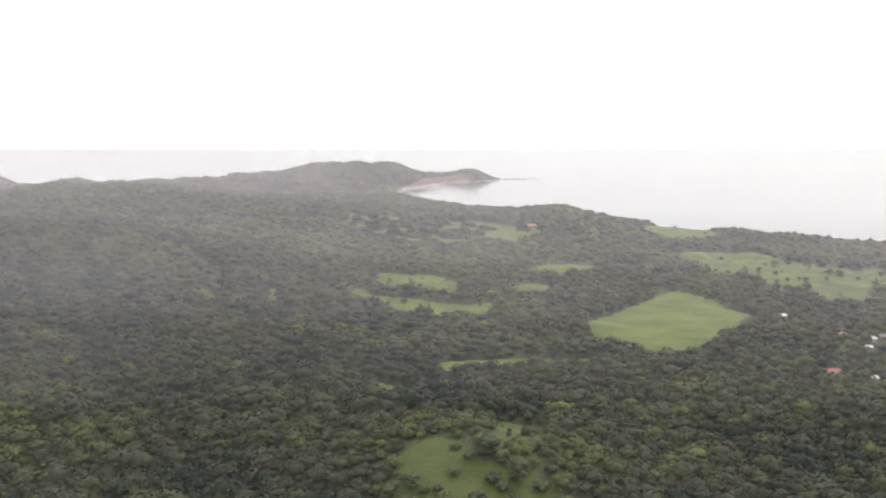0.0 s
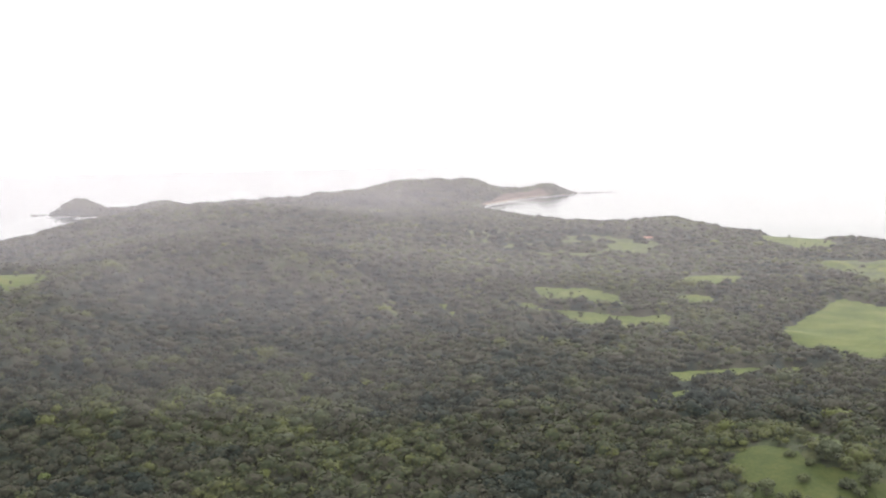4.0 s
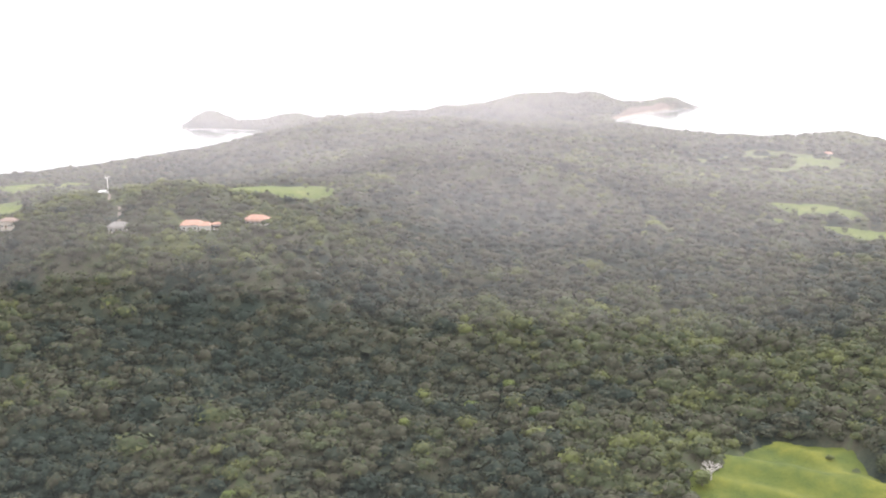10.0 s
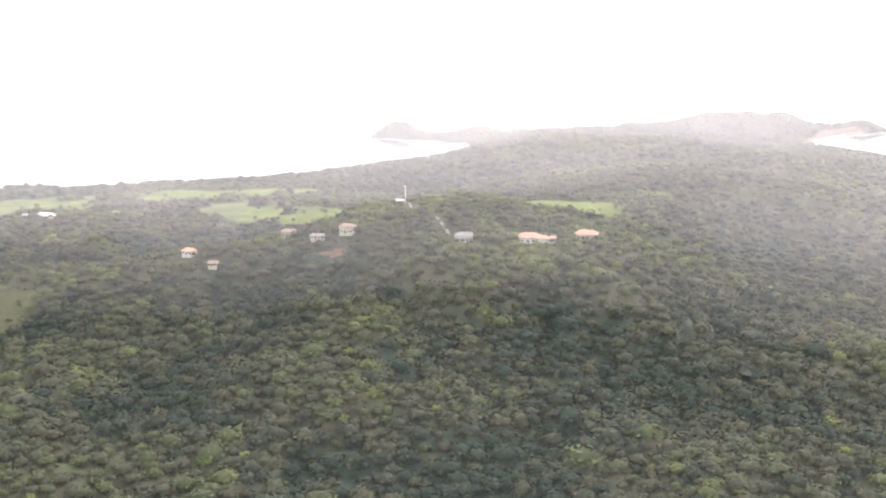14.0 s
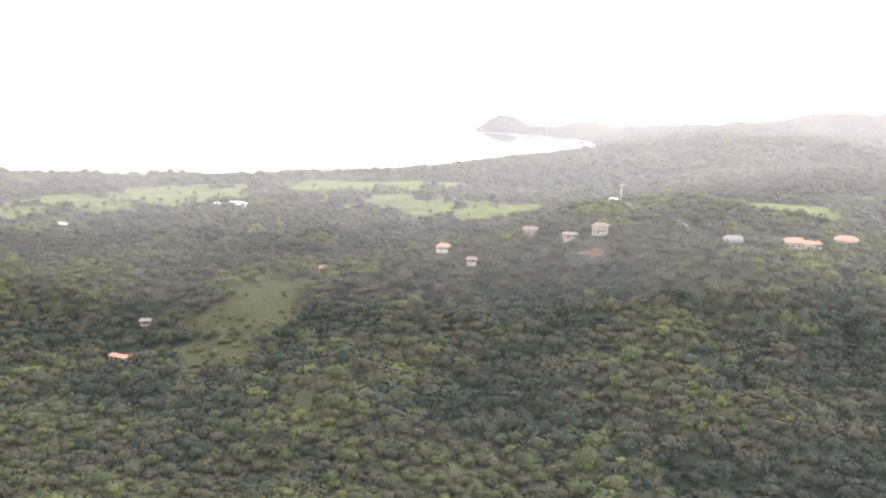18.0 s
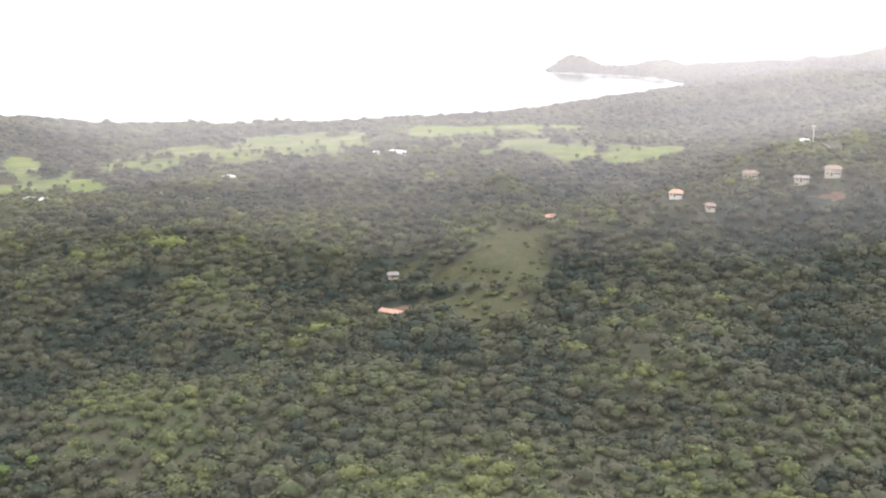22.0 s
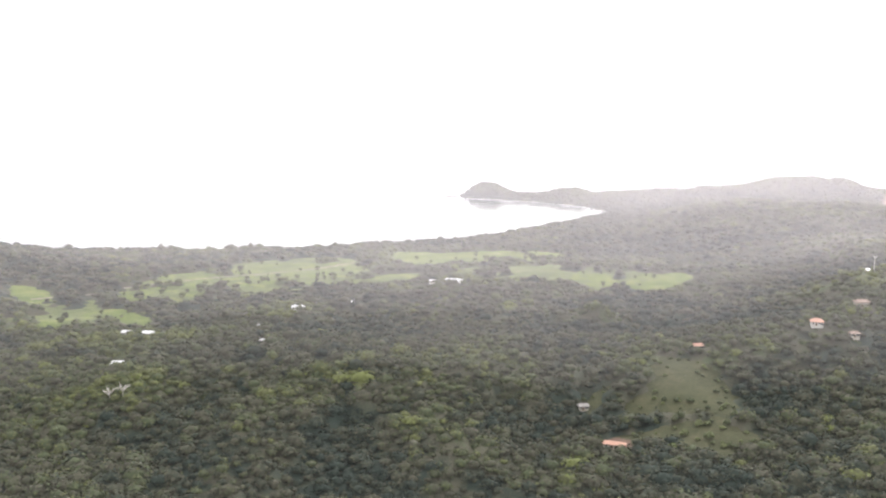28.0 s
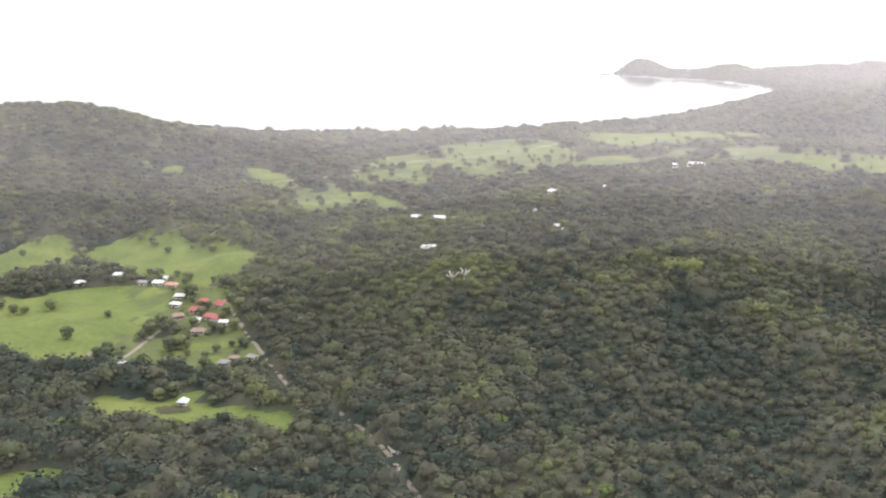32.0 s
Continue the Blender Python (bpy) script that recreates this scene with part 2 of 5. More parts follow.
swell(-408, 368, 28, -3.8)
swell(-394, 424, 28, 7.1)
swell(-380, 1054, 28, 11.0)
swell(-366, 886, 28, -4.8)
swell(-338, 536, 28, 3.6)
swell(-282, 606, 28, 5.4)
swell(-212, 564, 28, -4.9)
swell(-184, 1040, 28, -5.3)
swell(-170, 536, 28, 6.5)
swell(124, 886, 28, 5.1)
# the grassy spur and knoll over the clay yard
ridge(40, (-905, 600, 45), (-870, 500, 24), (-850, 465, 20))
# the broad wooded hill and its spurs
ridge(238, (-598, 1678, 57), (-497, 1656, 61), (-338, 1584, 43))
ridge(187, (-504, 1584, 50), (-403, 1296, 30), (-338, 1094, 14))
ridge(122, (-598, 1678, 50), (-756, 1901, 14))
# the hill over the eastern shore
ridge(79, (94, 1829, 16), (190, 1785, 25), (252, 1728, 14))
# the headland, its neck and the islet
ridge(101, (-762, 2537, 8), (-576, 2664, 8), (-430, 2750, 21), (-321, 2804, 40), (-156, 2844, 38), (-43, 2873, 15), (65, 2938, 15), (137, 2963, 0))
ridge(45, (-900, 2563, 16), (-864, 2556, 13))
ridge(42, (-1110, 2590, 29), (-1066, 2580, 18), (-1015, 2560, 6))
# the western hill and the grassy knolls by the village
ridge(166, (-1843, 1008, 65), (-1800, 1030, 66))
ridge(22, (-1438, 634, 23), (-1428, 628, 22))
ridge(25, (-1503, 655, 22), (-1488, 645, 18))
ridge(36, (-1598, 632, 23), (-1575, 638, 17))
ridge(26, (321, 1350, 6), (324, 1354, 6))
ridge(29, (389, 1339, 6), (392, 1341, 6))
# folds of the hill meadow
ridge(18, (-262, 430, 4), (-225, 440, 5), (-190, 423, 3))
ridge(13, (-270, 405, 4), (-235, 400, 7), (-205, 390, 4))


def seg_dist(x, y, ax, ay, bx, by):
    dx, dy = bx - ax, by - ay
    t = np.clip(((x - ax) * dx + (y - ay) * dy) / (dx * dx + dy * dy), 0, 1)
    return np.hypot(x - ax - t * dx, y - ay - t * dy), t


def inside(x, y, poly):
    odd = np.zeros(np.shape(x), bool)
    for (ax, ay), (bx, by) in zip(poly, poly[1:] + poly[:1]):
        if ay != by:
            odd ^= ((ay > y) != (by > y)) & (x < (bx - ax) * (y - ay) / (by - ay) + ax)
    return odd


def edge_dist(x, y, poly, closed=True):
    d = np.full(np.shape(x), 1e9)
    for a, b in zip(poly, poly[1:] + poly[:1] if closed else poly[1:]):
        d = np.minimum(d, seg_dist(x, y, *a, *b)[0])
    return d


def wave(x, y, size, seed):
    """Smooth value noise between -1 and 1."""
    u, v = x / size + seed * 17.3, y / size - seed * 9.7
    i, j = np.floor(u), np.floor(v)
    f, g = u - i, v - j
    f, g = f * f * (3 - 2 * f), g * g * (3 - 2 * g)

    def at(a, b):
        s = np.sin(a * 127.1 + b * 311.7 + seed * 74.7) * 43758.5453
        return (s - np.floor(s)) * 2 - 1

    return (at(i, j) * (1 - f) + at(i + 1, j) * f) * (1 - g) + (at(i, j + 1) * (1 - f) + at(i + 1, j + 1) * f) * g


def shore(x, y):
    """Metres inland of the waterline; negative at sea."""
    x, y = np.asarray(x, float), np.asarray(y, float)
    d = edge_dist(x, y, COAST, closed=False)
    d = np.where(inside(x, y, COAST + SOUTH), d, -d)
    return d + 5 * wave(x, y, 43, 5) + 2.2 * wave(x, y, 16, 6)


def folds(x, y):
    """Height of the meadow's low folds."""
    total = np.zeros(np.shape(x))
    near = (np.abs(x + 230) < 80) & (np.abs(y - 385) < 90)
    if near.any():
        for width, rise, line in FOLDS:
            total[near] += rise * np.exp(-(edge_dist(x[near], y[near], line, closed=False) / width) ** 2)
    return total


def land(x, y):
    """The ground's height over the sea."""
    x, y = np.asarray(x, float), np.asarray(y, float)
    s = shore(x, y)
    z = np.where(s > 0, 0.9 + 14.4 * (1 - np.exp(-np.maximum(s, 0) / 446)), np.maximum(s * 0.06, -16))
    total = np.full(x.shape, 1.0)
    k = 5.0
    for width, crest in RIDGES:
        best = np.zeros(x.shape)
        for (ax, ay, ah), (bx, by, bh) in zip(crest, crest[1:]):
            d, t = seg_dist(x, y, ax, ay, bx, by)
            best = np.maximum(best, (ah + (bh - ah) * t) * np.exp(-(d / width) ** 2))
        total = total + np.exp(best / k) - 1
    rise = np.clip(s / 30, 0, 1)
    up = k * np.log(total)
    rough = np.clip(up / 29, 0.2, 1) * np.clip(s / 86, 0, 1)
    # gullies and shoulders on the slopes
    fold = 2.0 * wave(x, y, 68, 2) + 1.6 * wave(x, y, 32, 3)
    swells = np.zeros(x.shape)
    for cx, cy, width, height in SWELLS:
        near = (np.abs(x - cx) < 2.6 * width) & (np.abs(y - cy) < 2.6 * width)
        swells[near] += height * np.exp(-((x[near] - cx) ** 2 + (y[near] - cy) ** 2) / width ** 2)
    return z + folds(x, y) + (up + swells) * rise * rise * (3 - 2 * rise) + fold * rough + 0.6 * wave(x, y, 43, 4) * np.clip(s / 43, 0, 1) + (7 * wave(x, y, 95, 21) + 6 * wave(x, y, 42, 22)) * np.clip((y - 2350) / 150, 0, 1) * np.clip(s / 45, 0, 1) + (5 * wave(x, y, 170, 23) + 5 * wave(x, y, 75, 24)) * np.clip((y - 1150) / 150, 0, 1) * np.clip((2200 - y) / 150, 0, 1) * np.clip(up / 25, 0, 1)


def plain_mesh(name, verts, faces, mat, smooth=False):
    """A mesh object from arrays; faces all have the same number of corners."""
    me = bpy.data.meshes.new(name)
    verts, faces = np.asarray(verts, np.float32), np.asarray(faces, np.int32)
    k = faces.shape[1]
    me.vertices.add(len(verts))
    me.vertices.foreach_set("co", verts.ravel())
    me.loops.add(faces.size)
    me.loops.foreach_set("vertex_index", faces.ravel())
    me.polygons.add(len(faces))
    me.polygons.foreach_set("loop_start", np.arange(0, faces.size, k, dtype=np.int32))
    me.polygons.foreach_set("use_smooth", np.full(len(faces), smooth))
    me.materials.append(mat)
    me.update(calc_edges=True)
    return new(name, me)


def sheet(xs, ys):
    """Corners and faces of a grid."""
    gx, gy = np.meshgrid(xs, ys)
    n, m = len(xs), len(ys)
    i = (np.arange(m - 1)[:, None] * n + np.arange(n - 1)[None]).ravel()
    return gx.ravel(), gy.ravel(), np.stack([i, i + 1, i + n + 1, i + n], 1)


# ---- ground and sea ----
gxs = np.concatenate([np.arange(-3760, -2160, 40), np.arange(-2160, 860, 14), np.arange(860, 3761, 40)])
gys = np.concatenate([np.arange(-2400, 140, 40), np.arange(140, 1650, 14), np.arange(1650, 3200, 16), np.arange(3200, 3761, 40)])
gx, gy, gf = sheet(gxs, gys)
GROUND_X, GROUND_Y = gx, gy
ground = plain_mesh("ground", np.stack([gx, gy, land(gx, gy)], 1), gf, M_SOIL, True)
tagged(ground, "dark green hilly woodland floor falling to the sea", "ground", kind="structure")

M_SEA = material("sea_water", [(0.05, 0.075, 0.08), (0.07, 0.095, 0.10)], 0.14, 140, 12, bump=0.05, spec=1.0)
sx, sy, sf = sheet(np.linspace(-16000, 16000, 9), np.linspace(600, 26000, 9))
sea = plain_mesh("water", np.stack([sx, sy, np.zeros(len(sx))], 1), sf, M_SEA, True)
tagged(sea, "pale overcast sea, almost white under the cloud", "sea", kind="structure")

# ---- pastures ----
FIELDS, SOILS = [], []


def smooth_outline(corners, turns=2):
    """Corner cutting, so that the edge runs in curves."""
    p = np.array(corners, float)
    for _ in range(turns):
        q = np.roll(p, -1, 0)
        p = np.stack([0.75 * p + 0.25 * q, 0.25 * p + 0.75 * q], 1).reshape(-1, 2)
    return [tuple(v) for v in p]


def hem(y):
    """How far a field reaches on under the crowns that overlap its southern edge."""
    return 4.0 * (y + 90) / 185


def field_depth(x, y, poly):
    """Metres inside an outline that is drawn out to the south by the hem."""
    best = np.full(np.shape(x), -1e9)
    for k in (0.0, 0.33, 0.66, 1.0):
        yy = y + k * hem(y)
        best = np.maximum(best, np.where(inside(x, yy, poly), 1, -1) * edge_dist(x, yy, poly))
    return best


def pasture(label, *corners, step=4.0, mat=None, name="pasture", turns=2, clear=True, hemmed=False):
    poly = smooth_outline(corners, turns)
    if clear:
        (FIELDS if name == "pasture" or hemmed else SOILS).append(poly)
    a = np.array(poly)
    lo, hi = a.min(0) - (5, 5 + hem(a[:, 1].min())), a.max(0) + 5
    x, y, f = sheet(np.arange(lo[0], hi[0] + step, step), np.arange(lo[1], hi[1] + step, step))
    d = (field_depth(x, y, poly) if clear and (name == "pasture" or hemmed) else np.where(inside(x, y, poly), 1, -1) * edge_dist(x, y, poly)) + 2.5 * wave(x, y, 10, 8)
    f = f[(d[f] > -1).sum(1) >= 2]
    used, back = np.unique(f, return_inverse=True)
    x, y = x[used], y[used]
    lift = (0.6 if name == "pasture" else 0.85) + (0.25 if clear else 0) * wave(x, y, 11, 9)
    ob = plain_mesh(name, np.stack([x, y, land(x, y) + lift], 1), back.reshape(-1, 4), mat or M_GRASS, True)
    if mat is not None and mat == M_MEADOW:
        # the grass is lighter and yellower along the folds
        ob.data.attributes.new("fold_tone", "FLOAT", "POINT").data.foreach_set("value", (0.42 + 0.15 * folds(x, y) + 0.14 * wave(x, y, 8, 33) + 0.16 * wave(x, y, 3.2, 34)).astype(np.float32))
    return tagged(ob, label, name.replace("_", " "), group="" if name != "pasture" else "pastures", kind="structure")


pasture("broad smooth bright green pasture among woods", (126, 921), (172, 984), (223, 1065), (237, 1091), (249, 1081), (266, 1041), (269, 984), (277, 960), (273, 938), (248, 900), (222, 865), (206, 822), (185, 799), (172, 799), (151, 798), (154, 831), (147, 838), (127, 857), (120, 846), (119, 863), turns=1)
pasture("long green clearing in the wooded valley", (-95, 1063), (-77, 1069), (-70, 1034), (-40, 1036), (-13, 1012), (14, 999), (44, 1003), (50, 1011), (43, 979), (39, 944), (29, 942), (25, 960), (2, 968), (-4, 950), (-11, 951), (-40, 964), (-56, 982), (-57, 1019), (-76, 1029), (-92, 1025), turns=1)
pasture("pale green rolling clearing", (-74, 1157), (-62, 1176), (-40, 1163), (-18, 1177), (-3, 1164), (17, 1128), (12, 1047), (5, 1050), (-11, 1074), (-31, 1078), (-40, 1118), (-46, 1085), (-64, 1097), turns=1)
pasture("small pale green clearing", (75, 1117), (113, 1123), (111, 1095), (113, 1077), (97, 1066), (74, 1066), (68, 1088), turns=1)
pasture("narrow grassy strip between tree belts", (-6, 755), (27, 762), (57, 774), (70, 772), (86, 768), (113, 772), (109, 761), (62, 744), (44, 727), (25, 741), (13, 736), (8, 715), (0, 723), (-5, 741), turns=1)
pasture("small grassy mound among trees", (-48, 674), (-39, 685), (-26, 671), (-21, 662), (-14, 639), (-17, 635), (-24, 652), (-35, 647), (-44, 653), turns=1)
pasture("small grassy patch among trees", (-13, 689), (-1, 694), (8, 691), (5, 666), (-2, 669), (-8, 662), (-15, 680), turns=1)
pasture("grassy knoll with scattered bushes", (-20, 478), (-15, 489), (-11, 494), (-3, 492), (4, 490), (10, 473), (13, 466), (26, 462), (27, 457), (36, 462), (38, 454), (49, 450), (48, 441), (59, 445), (67, 439), (75, 431), (86, 429), (88, 380), (-50, 380), (-38, 425), (-31, 439), (-21, 445), (-14, 452), (-15, 461), turns=1, mat=M_KNOLL, step=2.5)
pasture("grassy slope among trees", (29, 588), (43, 570), (52, 550), (50, 520), (37, 496), (35, 510), (28, 481), (23, 488), (26, 534), turns=1, mat=M_KNOLL, step=2.5)
pasture("rolling green pasture near the shore", (364, 1276), (397, 1286), (441, 1294), (453, 1246), (459, 1223), (419, 1121), (402, 1121), (399, 1159), (372, 1102), (355, 1140), (359, 1169), (337, 1181), (311, 1199), (301, 1207), (333, 1254), turns=1)
pasture("green pasture with tree rows", (445, 1198), (525, 1254), (461, 1097), (423, 1117))
pasture("small green paddock", (366, 1060), (410, 1068), (416, 1027), (373, 1029))
pasture("green field behind the shore trees", (314, 1701), (383, 1827), (415, 1763), (439, 1698), (410, 1609), (364, 1592), (324, 1568), (320, 1646), turns=1)
pasture("little grassy hummock", (297, 1337), (315, 1352), (352, 1395), (341, 1317), (310, 1267), (299, 1276), turns=1)
pasture("little grassy hummock", (356, 1344), (410, 1427), (422, 1406), (406, 1314), (375, 1304), (352, 1305), turns=1)
pasture("narrow steep grassy clearing", (-177, 1069), (-164, 1052), (-151, 966), (-163, 1004))
pasture("small hazy green clearing", (64, 1592), (92, 1643), (97, 1567), (68, 1502))
pasture("bright yellow-green hill meadow with bushes", (-277, 388), (-269, 390), (-264, 396), (-261, 403), (-250, 428), (-237, 435), (-227, 440), (-214, 436), (-202, 437), (-198, 427), (-201, 415), (-201, 406), (-195, 403), (-190, 397), (-183, 397), (-182, 390), (-190, 380), (-198, 374), (-202, 372), (-203, 360), (-199, 355), (-200, 342), (-194, 335), (-193, 320), (-265, 321), (-262, 336), (-263, 352), (-266, 365), (-277, 364), (-278, 370), (-280, 381), mat=M_MEADOW, step=2.5, turns=1)
pasture("pale green hilltop clearing", (-612, 900), (-569, 936), (-526, 936), (-497, 893), (-520, 864), (-538, 834), (-557, 842), (-590, 868))
pasture("bright green plateau pasture behind the beach", (-1182, 1365), (-1189, 1459), (-1164, 1448), (-1103, 1440), (-1065, 1462), (-1026, 1480), (-994, 1460), (-970, 1296), (-997, 1331), (-1019, 1379), (-1037, 1339), (-1055, 1308), (-1086, 1353), (-1116, 1307), (-1146, 1303), turns=1)
pasture("pale green strip behind the beach", (-989, 1451), (-984, 1477), (-931, 1437), (-927, 1388), (-958, 1385), turns=1)
pasture("rolling light green pasture with scattered trees", (-1335, 1116), (-1366, 1224), (-1363, 1277), (-1323, 1279), (-1269, 1287), (-1229, 1340), (-1195, 1252), (-1186, 1168), (-1179, 1099), (-1220, 1138), (-1228, 1100), (-1261, 1141), (-1290, 1130), (-1297, 1075), (-1310, 1073), turns=1)
pasture("light green pasture with scattered trees", (-1442, 1003), (-1421, 1015), (-1417, 1029), (-1403, 1057), (-1367, 1073), (-1341, 1047), (-1343, 1007), (-1327, 946), (-1347, 954), (-1385, 994), (-1404, 992), (-1388, 942), (-1417, 977), turns=1)
pasture("small light green paddock", (-1437, 1109), (-1424, 1160), (-1384, 1175), (-1335, 1116), (-1327, 1080), (-1360, 1088), (-1393, 1097), turns=1)
pasture("green clearing near white roofs", (-1417, 874), (-1410, 900), (-1399, 908), (-1369, 886), (-1351, 870), (-1325, 817), (-1335, 808), (-1367, 843), (-1392, 854), turns=1)
pasture("pale green hillside clearing", (-933, 1061), (-935, 1109), (-927, 1158), (-903, 1146), (-892, 1123), (-892, 1081), (-905, 1057), turns=1)
pasture("pale green hillside clearing", (-878, 1056), (-872, 1100), (-849, 1149), (-834, 1169), (-829, 1132), (-847, 1100), (-857, 1062), turns=1)
pasture("small green clearing", (-1020, 1078), (-1023, 1149), (-1007, 1135), (-998, 1077), turns=1)
pasture("large flat green village pasture with lone trees", (-1571, 476), (-1548, 486), (-1521, 483), (-1516, 504), (-1500, 514), (-1484, 524), (-1450, 523), (-1432, 506), (-1427, 477), (-1426, 460), (-1426, 443), (-1420, 419), (-1421, 405), (-1436, 401), (-1435, 392), (-1425, 376), (-1434, 367), (-1446, 365), (-1461, 379), (-1479, 391), (-1498, 404), (-1527, 409), turns=1)
pasture("rounded grassy hill by the village", (-1621, 574), (-1602, 576), (-1592, 582), (-1584, 603), (-1575, 613), (-1562, 614), (-1550, 596), (-1537, 584), (-1539, 561), (-1555, 550), (-1559, 534), (-1567, 518), (-1583, 515), turns=1)
pasture("rounded grassy hills behind the village", (-1545, 601), (-1533, 624), (-1530, 647), (-1494, 635), (-1475, 633), (-1455, 609), (-1445, 612), (-1434, 613), (-1419, 610), (-1397, 593), (-1397, 566), (-1403, 541), (-1415, 530), (-1438, 545), (-1472, 547), (-1492, 572), (-1514, 585), (-1532, 584), turns=1)
pasture("green plot inside the village", (-1410, 410), (-1402, 424), (-1390, 403), (-1386, 419), (-1369, 432), (-1359, 422), (-1353, 398), (-1368, 385), (-1383, 387), (-1398, 386), turns=1)
pasture("bright green plot around a white-roofed hut", (-1402, 325), (-1390, 332), (-1376, 330), (-1357, 328), (-1359, 347), (-1345, 351), (-1342, 339), (-1346, 331), (-1327, 329), (-1320, 335), (-1305, 325), (-1298, 332), (-1286, 314), (-1283, 297), (-1298, 306), (-1310, 316), (-1321, 312), (-1341, 304), (-1365, 306), (-1385, 305), turns=1)
pasture("small bright green plot", (-1405, 297), (-1403, 305), (-1395, 303), (-1389, 289), (-1399, 289), turns=1)
pasture("bright green field corner among trees", (-1408, 231), (-1395, 236), (-1385, 243), (-1374, 246), (-1363, 245), (-1363, 240), (-1368, 230), (-1372, 224), (-1381, 213), (-1394, 210), turns=1)
pasture("vivid green enclosed field", (-1552, 979), (-1543, 998), (-1517, 996), (-1478, 938), (-1488, 934), (-1509, 925), turns=1)
pasture("small green clearing", (-1628, 940), (-1609, 957), (-1597, 921), (-1612, 911))
pasture("green clearing among trees", (-1443, 843), (-1410, 842), (-1396, 791), (-1419, 784))
pasture("pink-brown bare cliff face of the headland", (-118, 2560), (-80, 2665), (18, 2838), (100, 2912), (82, 2922), (-8, 2850), (-98, 2690), mat=M_CLIFF, name="cliff")
pasture("red bare clay yard beside a low house", (-946, 470), (-944, 482), (-934, 489), (-926, 476), (-929, 466), (-938, 463), mat=M_CLAY, name="bare_soil", step=2.5, hemmed=True)
pasture("reddish bare soil on the house ridge", (-706, 636), (-691, 639), (-677, 637), (-681, 635), (-700, 634), mat=M_CLAY, name="bare_soil", step=2.5, hemmed=True)
pasture("small red soil scar in the woods", (-597, 462), (-596, 468), (-592, 464), (-594, 459), mat=M_CLAY, name="bare_soil", step=2.0, hemmed=True)
pasture("reddish bare soil at the foot of a grassy knoll", (20, 411), (25, 414), (31, 413), (33, 408), (22, 407), mat=M_CLAY, name="bare_soil", step=2.0, clear=False)
pasture("trodden brown earth beside a hut", (-1359, 320), (-1356, 326), (-1346, 325), (-1344, 321), (-1352, 318), mat=M_DRY, name="bare_soil", step=2.0, clear=False)
pasture("pale tan bare ground on a near knoll", (-647, 326), (-640, 329), (-636, 333), (-643, 330), mat=M_DIRT, name="bare_soil", step=2.0)
pasture("reddish bare ground on a wooded slope", (-1087, 809), (-1079, 814), (-1073, 810), (-1082, 805), mat=M_CLAY, name="bare_soil", step=2.5)
pasture("small green clearing by the ridge road", (-586, 706), (-565, 705), (-559, 687), (-580, 688))

pasture("pale rolling grass strip in the haze", (99, 1243), (136, 1273), (184, 1274), (174, 1219), (100, 1197))
pasture("hazy pale green slope with bushes", (71, 1627), (122, 1678), (125, 1571), (71, 1503))
pasture("hazy pale green slope with bushes", (-857, 1099), (-801, 1204), (-782, 1167), (-823, 1080), (-864, 1048))
pasture("rough hillside grass among bushes", (-1186, 1186), (-1129, 1222), (-1109, 1147), (-1162, 1097))
pasture("rough olive grass on a steep spur", (-933, 523), (-916, 539), (-905, 560), (-904, 586), (-886, 601), (-871, 585), (-861, 561), (-855, 539), (-863, 508), (-873, 507), (-884, 521), (-898, 527), (-915, 524), mat=M_DRY, step=2.5, turns=1)
pasture("rough brownish grass on a knoll above a clay yard", (-942, 490), (-921, 498), (-904, 500), (-886, 501), (-869, 493), (-857, 478), (-856, 464), (-867, 466), (-876, 456), (-892, 458), (-898, 477), (-910, 487), mat=M_DRY, step=2.5, turns=1)
pasture("thin grassy crest above a small house", (-953, 528), (-947, 543), (-938, 557), (-934, 555), (-941, 539), (-949, 526), mat=M_DRY, step=2.5, turns=1)


# half-open land: grass with clumps of trees
THIN = []


def open_land(label, *corners, mat=None):
    THIN.append(smooth_outline(corners))
    return pasture(label, *corners, mat=mat or M_OPEN, clear=False, step=6.0)


open_land("rolling half-open grazing land with scattered trees", (-1437, 1000), (-1444, 1093), (-1409, 1123), (-1390, 1298), (-1234, 1401), (-1207, 1237), (-1198, 1054), (-1336, 945))
open_land("half-open grassy land behind the village", (-1497, 947), (-1440, 973), (-1392, 841), (-1349, 829), (-1397, 753), (-1490, 800))
open_land("half-open grassy slopes below the plateau", (-1201, 1269), (-983, 1320), (-913, 1175), (-840, 1176), (-865, 1056), (-991, 1065), (-1081, 1075), (-1187, 1053))
open_land("half-open hummocky grazing near the shore", (323, 1453), (543, 1296), (500, 1010), (335, 1002), (338, 1156), (292, 1279))
open_land("hazy half-open slopes with small clearings", (-143, 1829), (108, 1749), (182, 1580), (73, 1402), (-81, 1422), (-161, 1587))
open_land("grassy gaps inside the village", (-1441, 543), (-1385, 510), (-1336, 414), (-1335, 376), (-1422, 369), (-1428, 445), (-1471, 522))

# ---- roads ----
ROADS = []


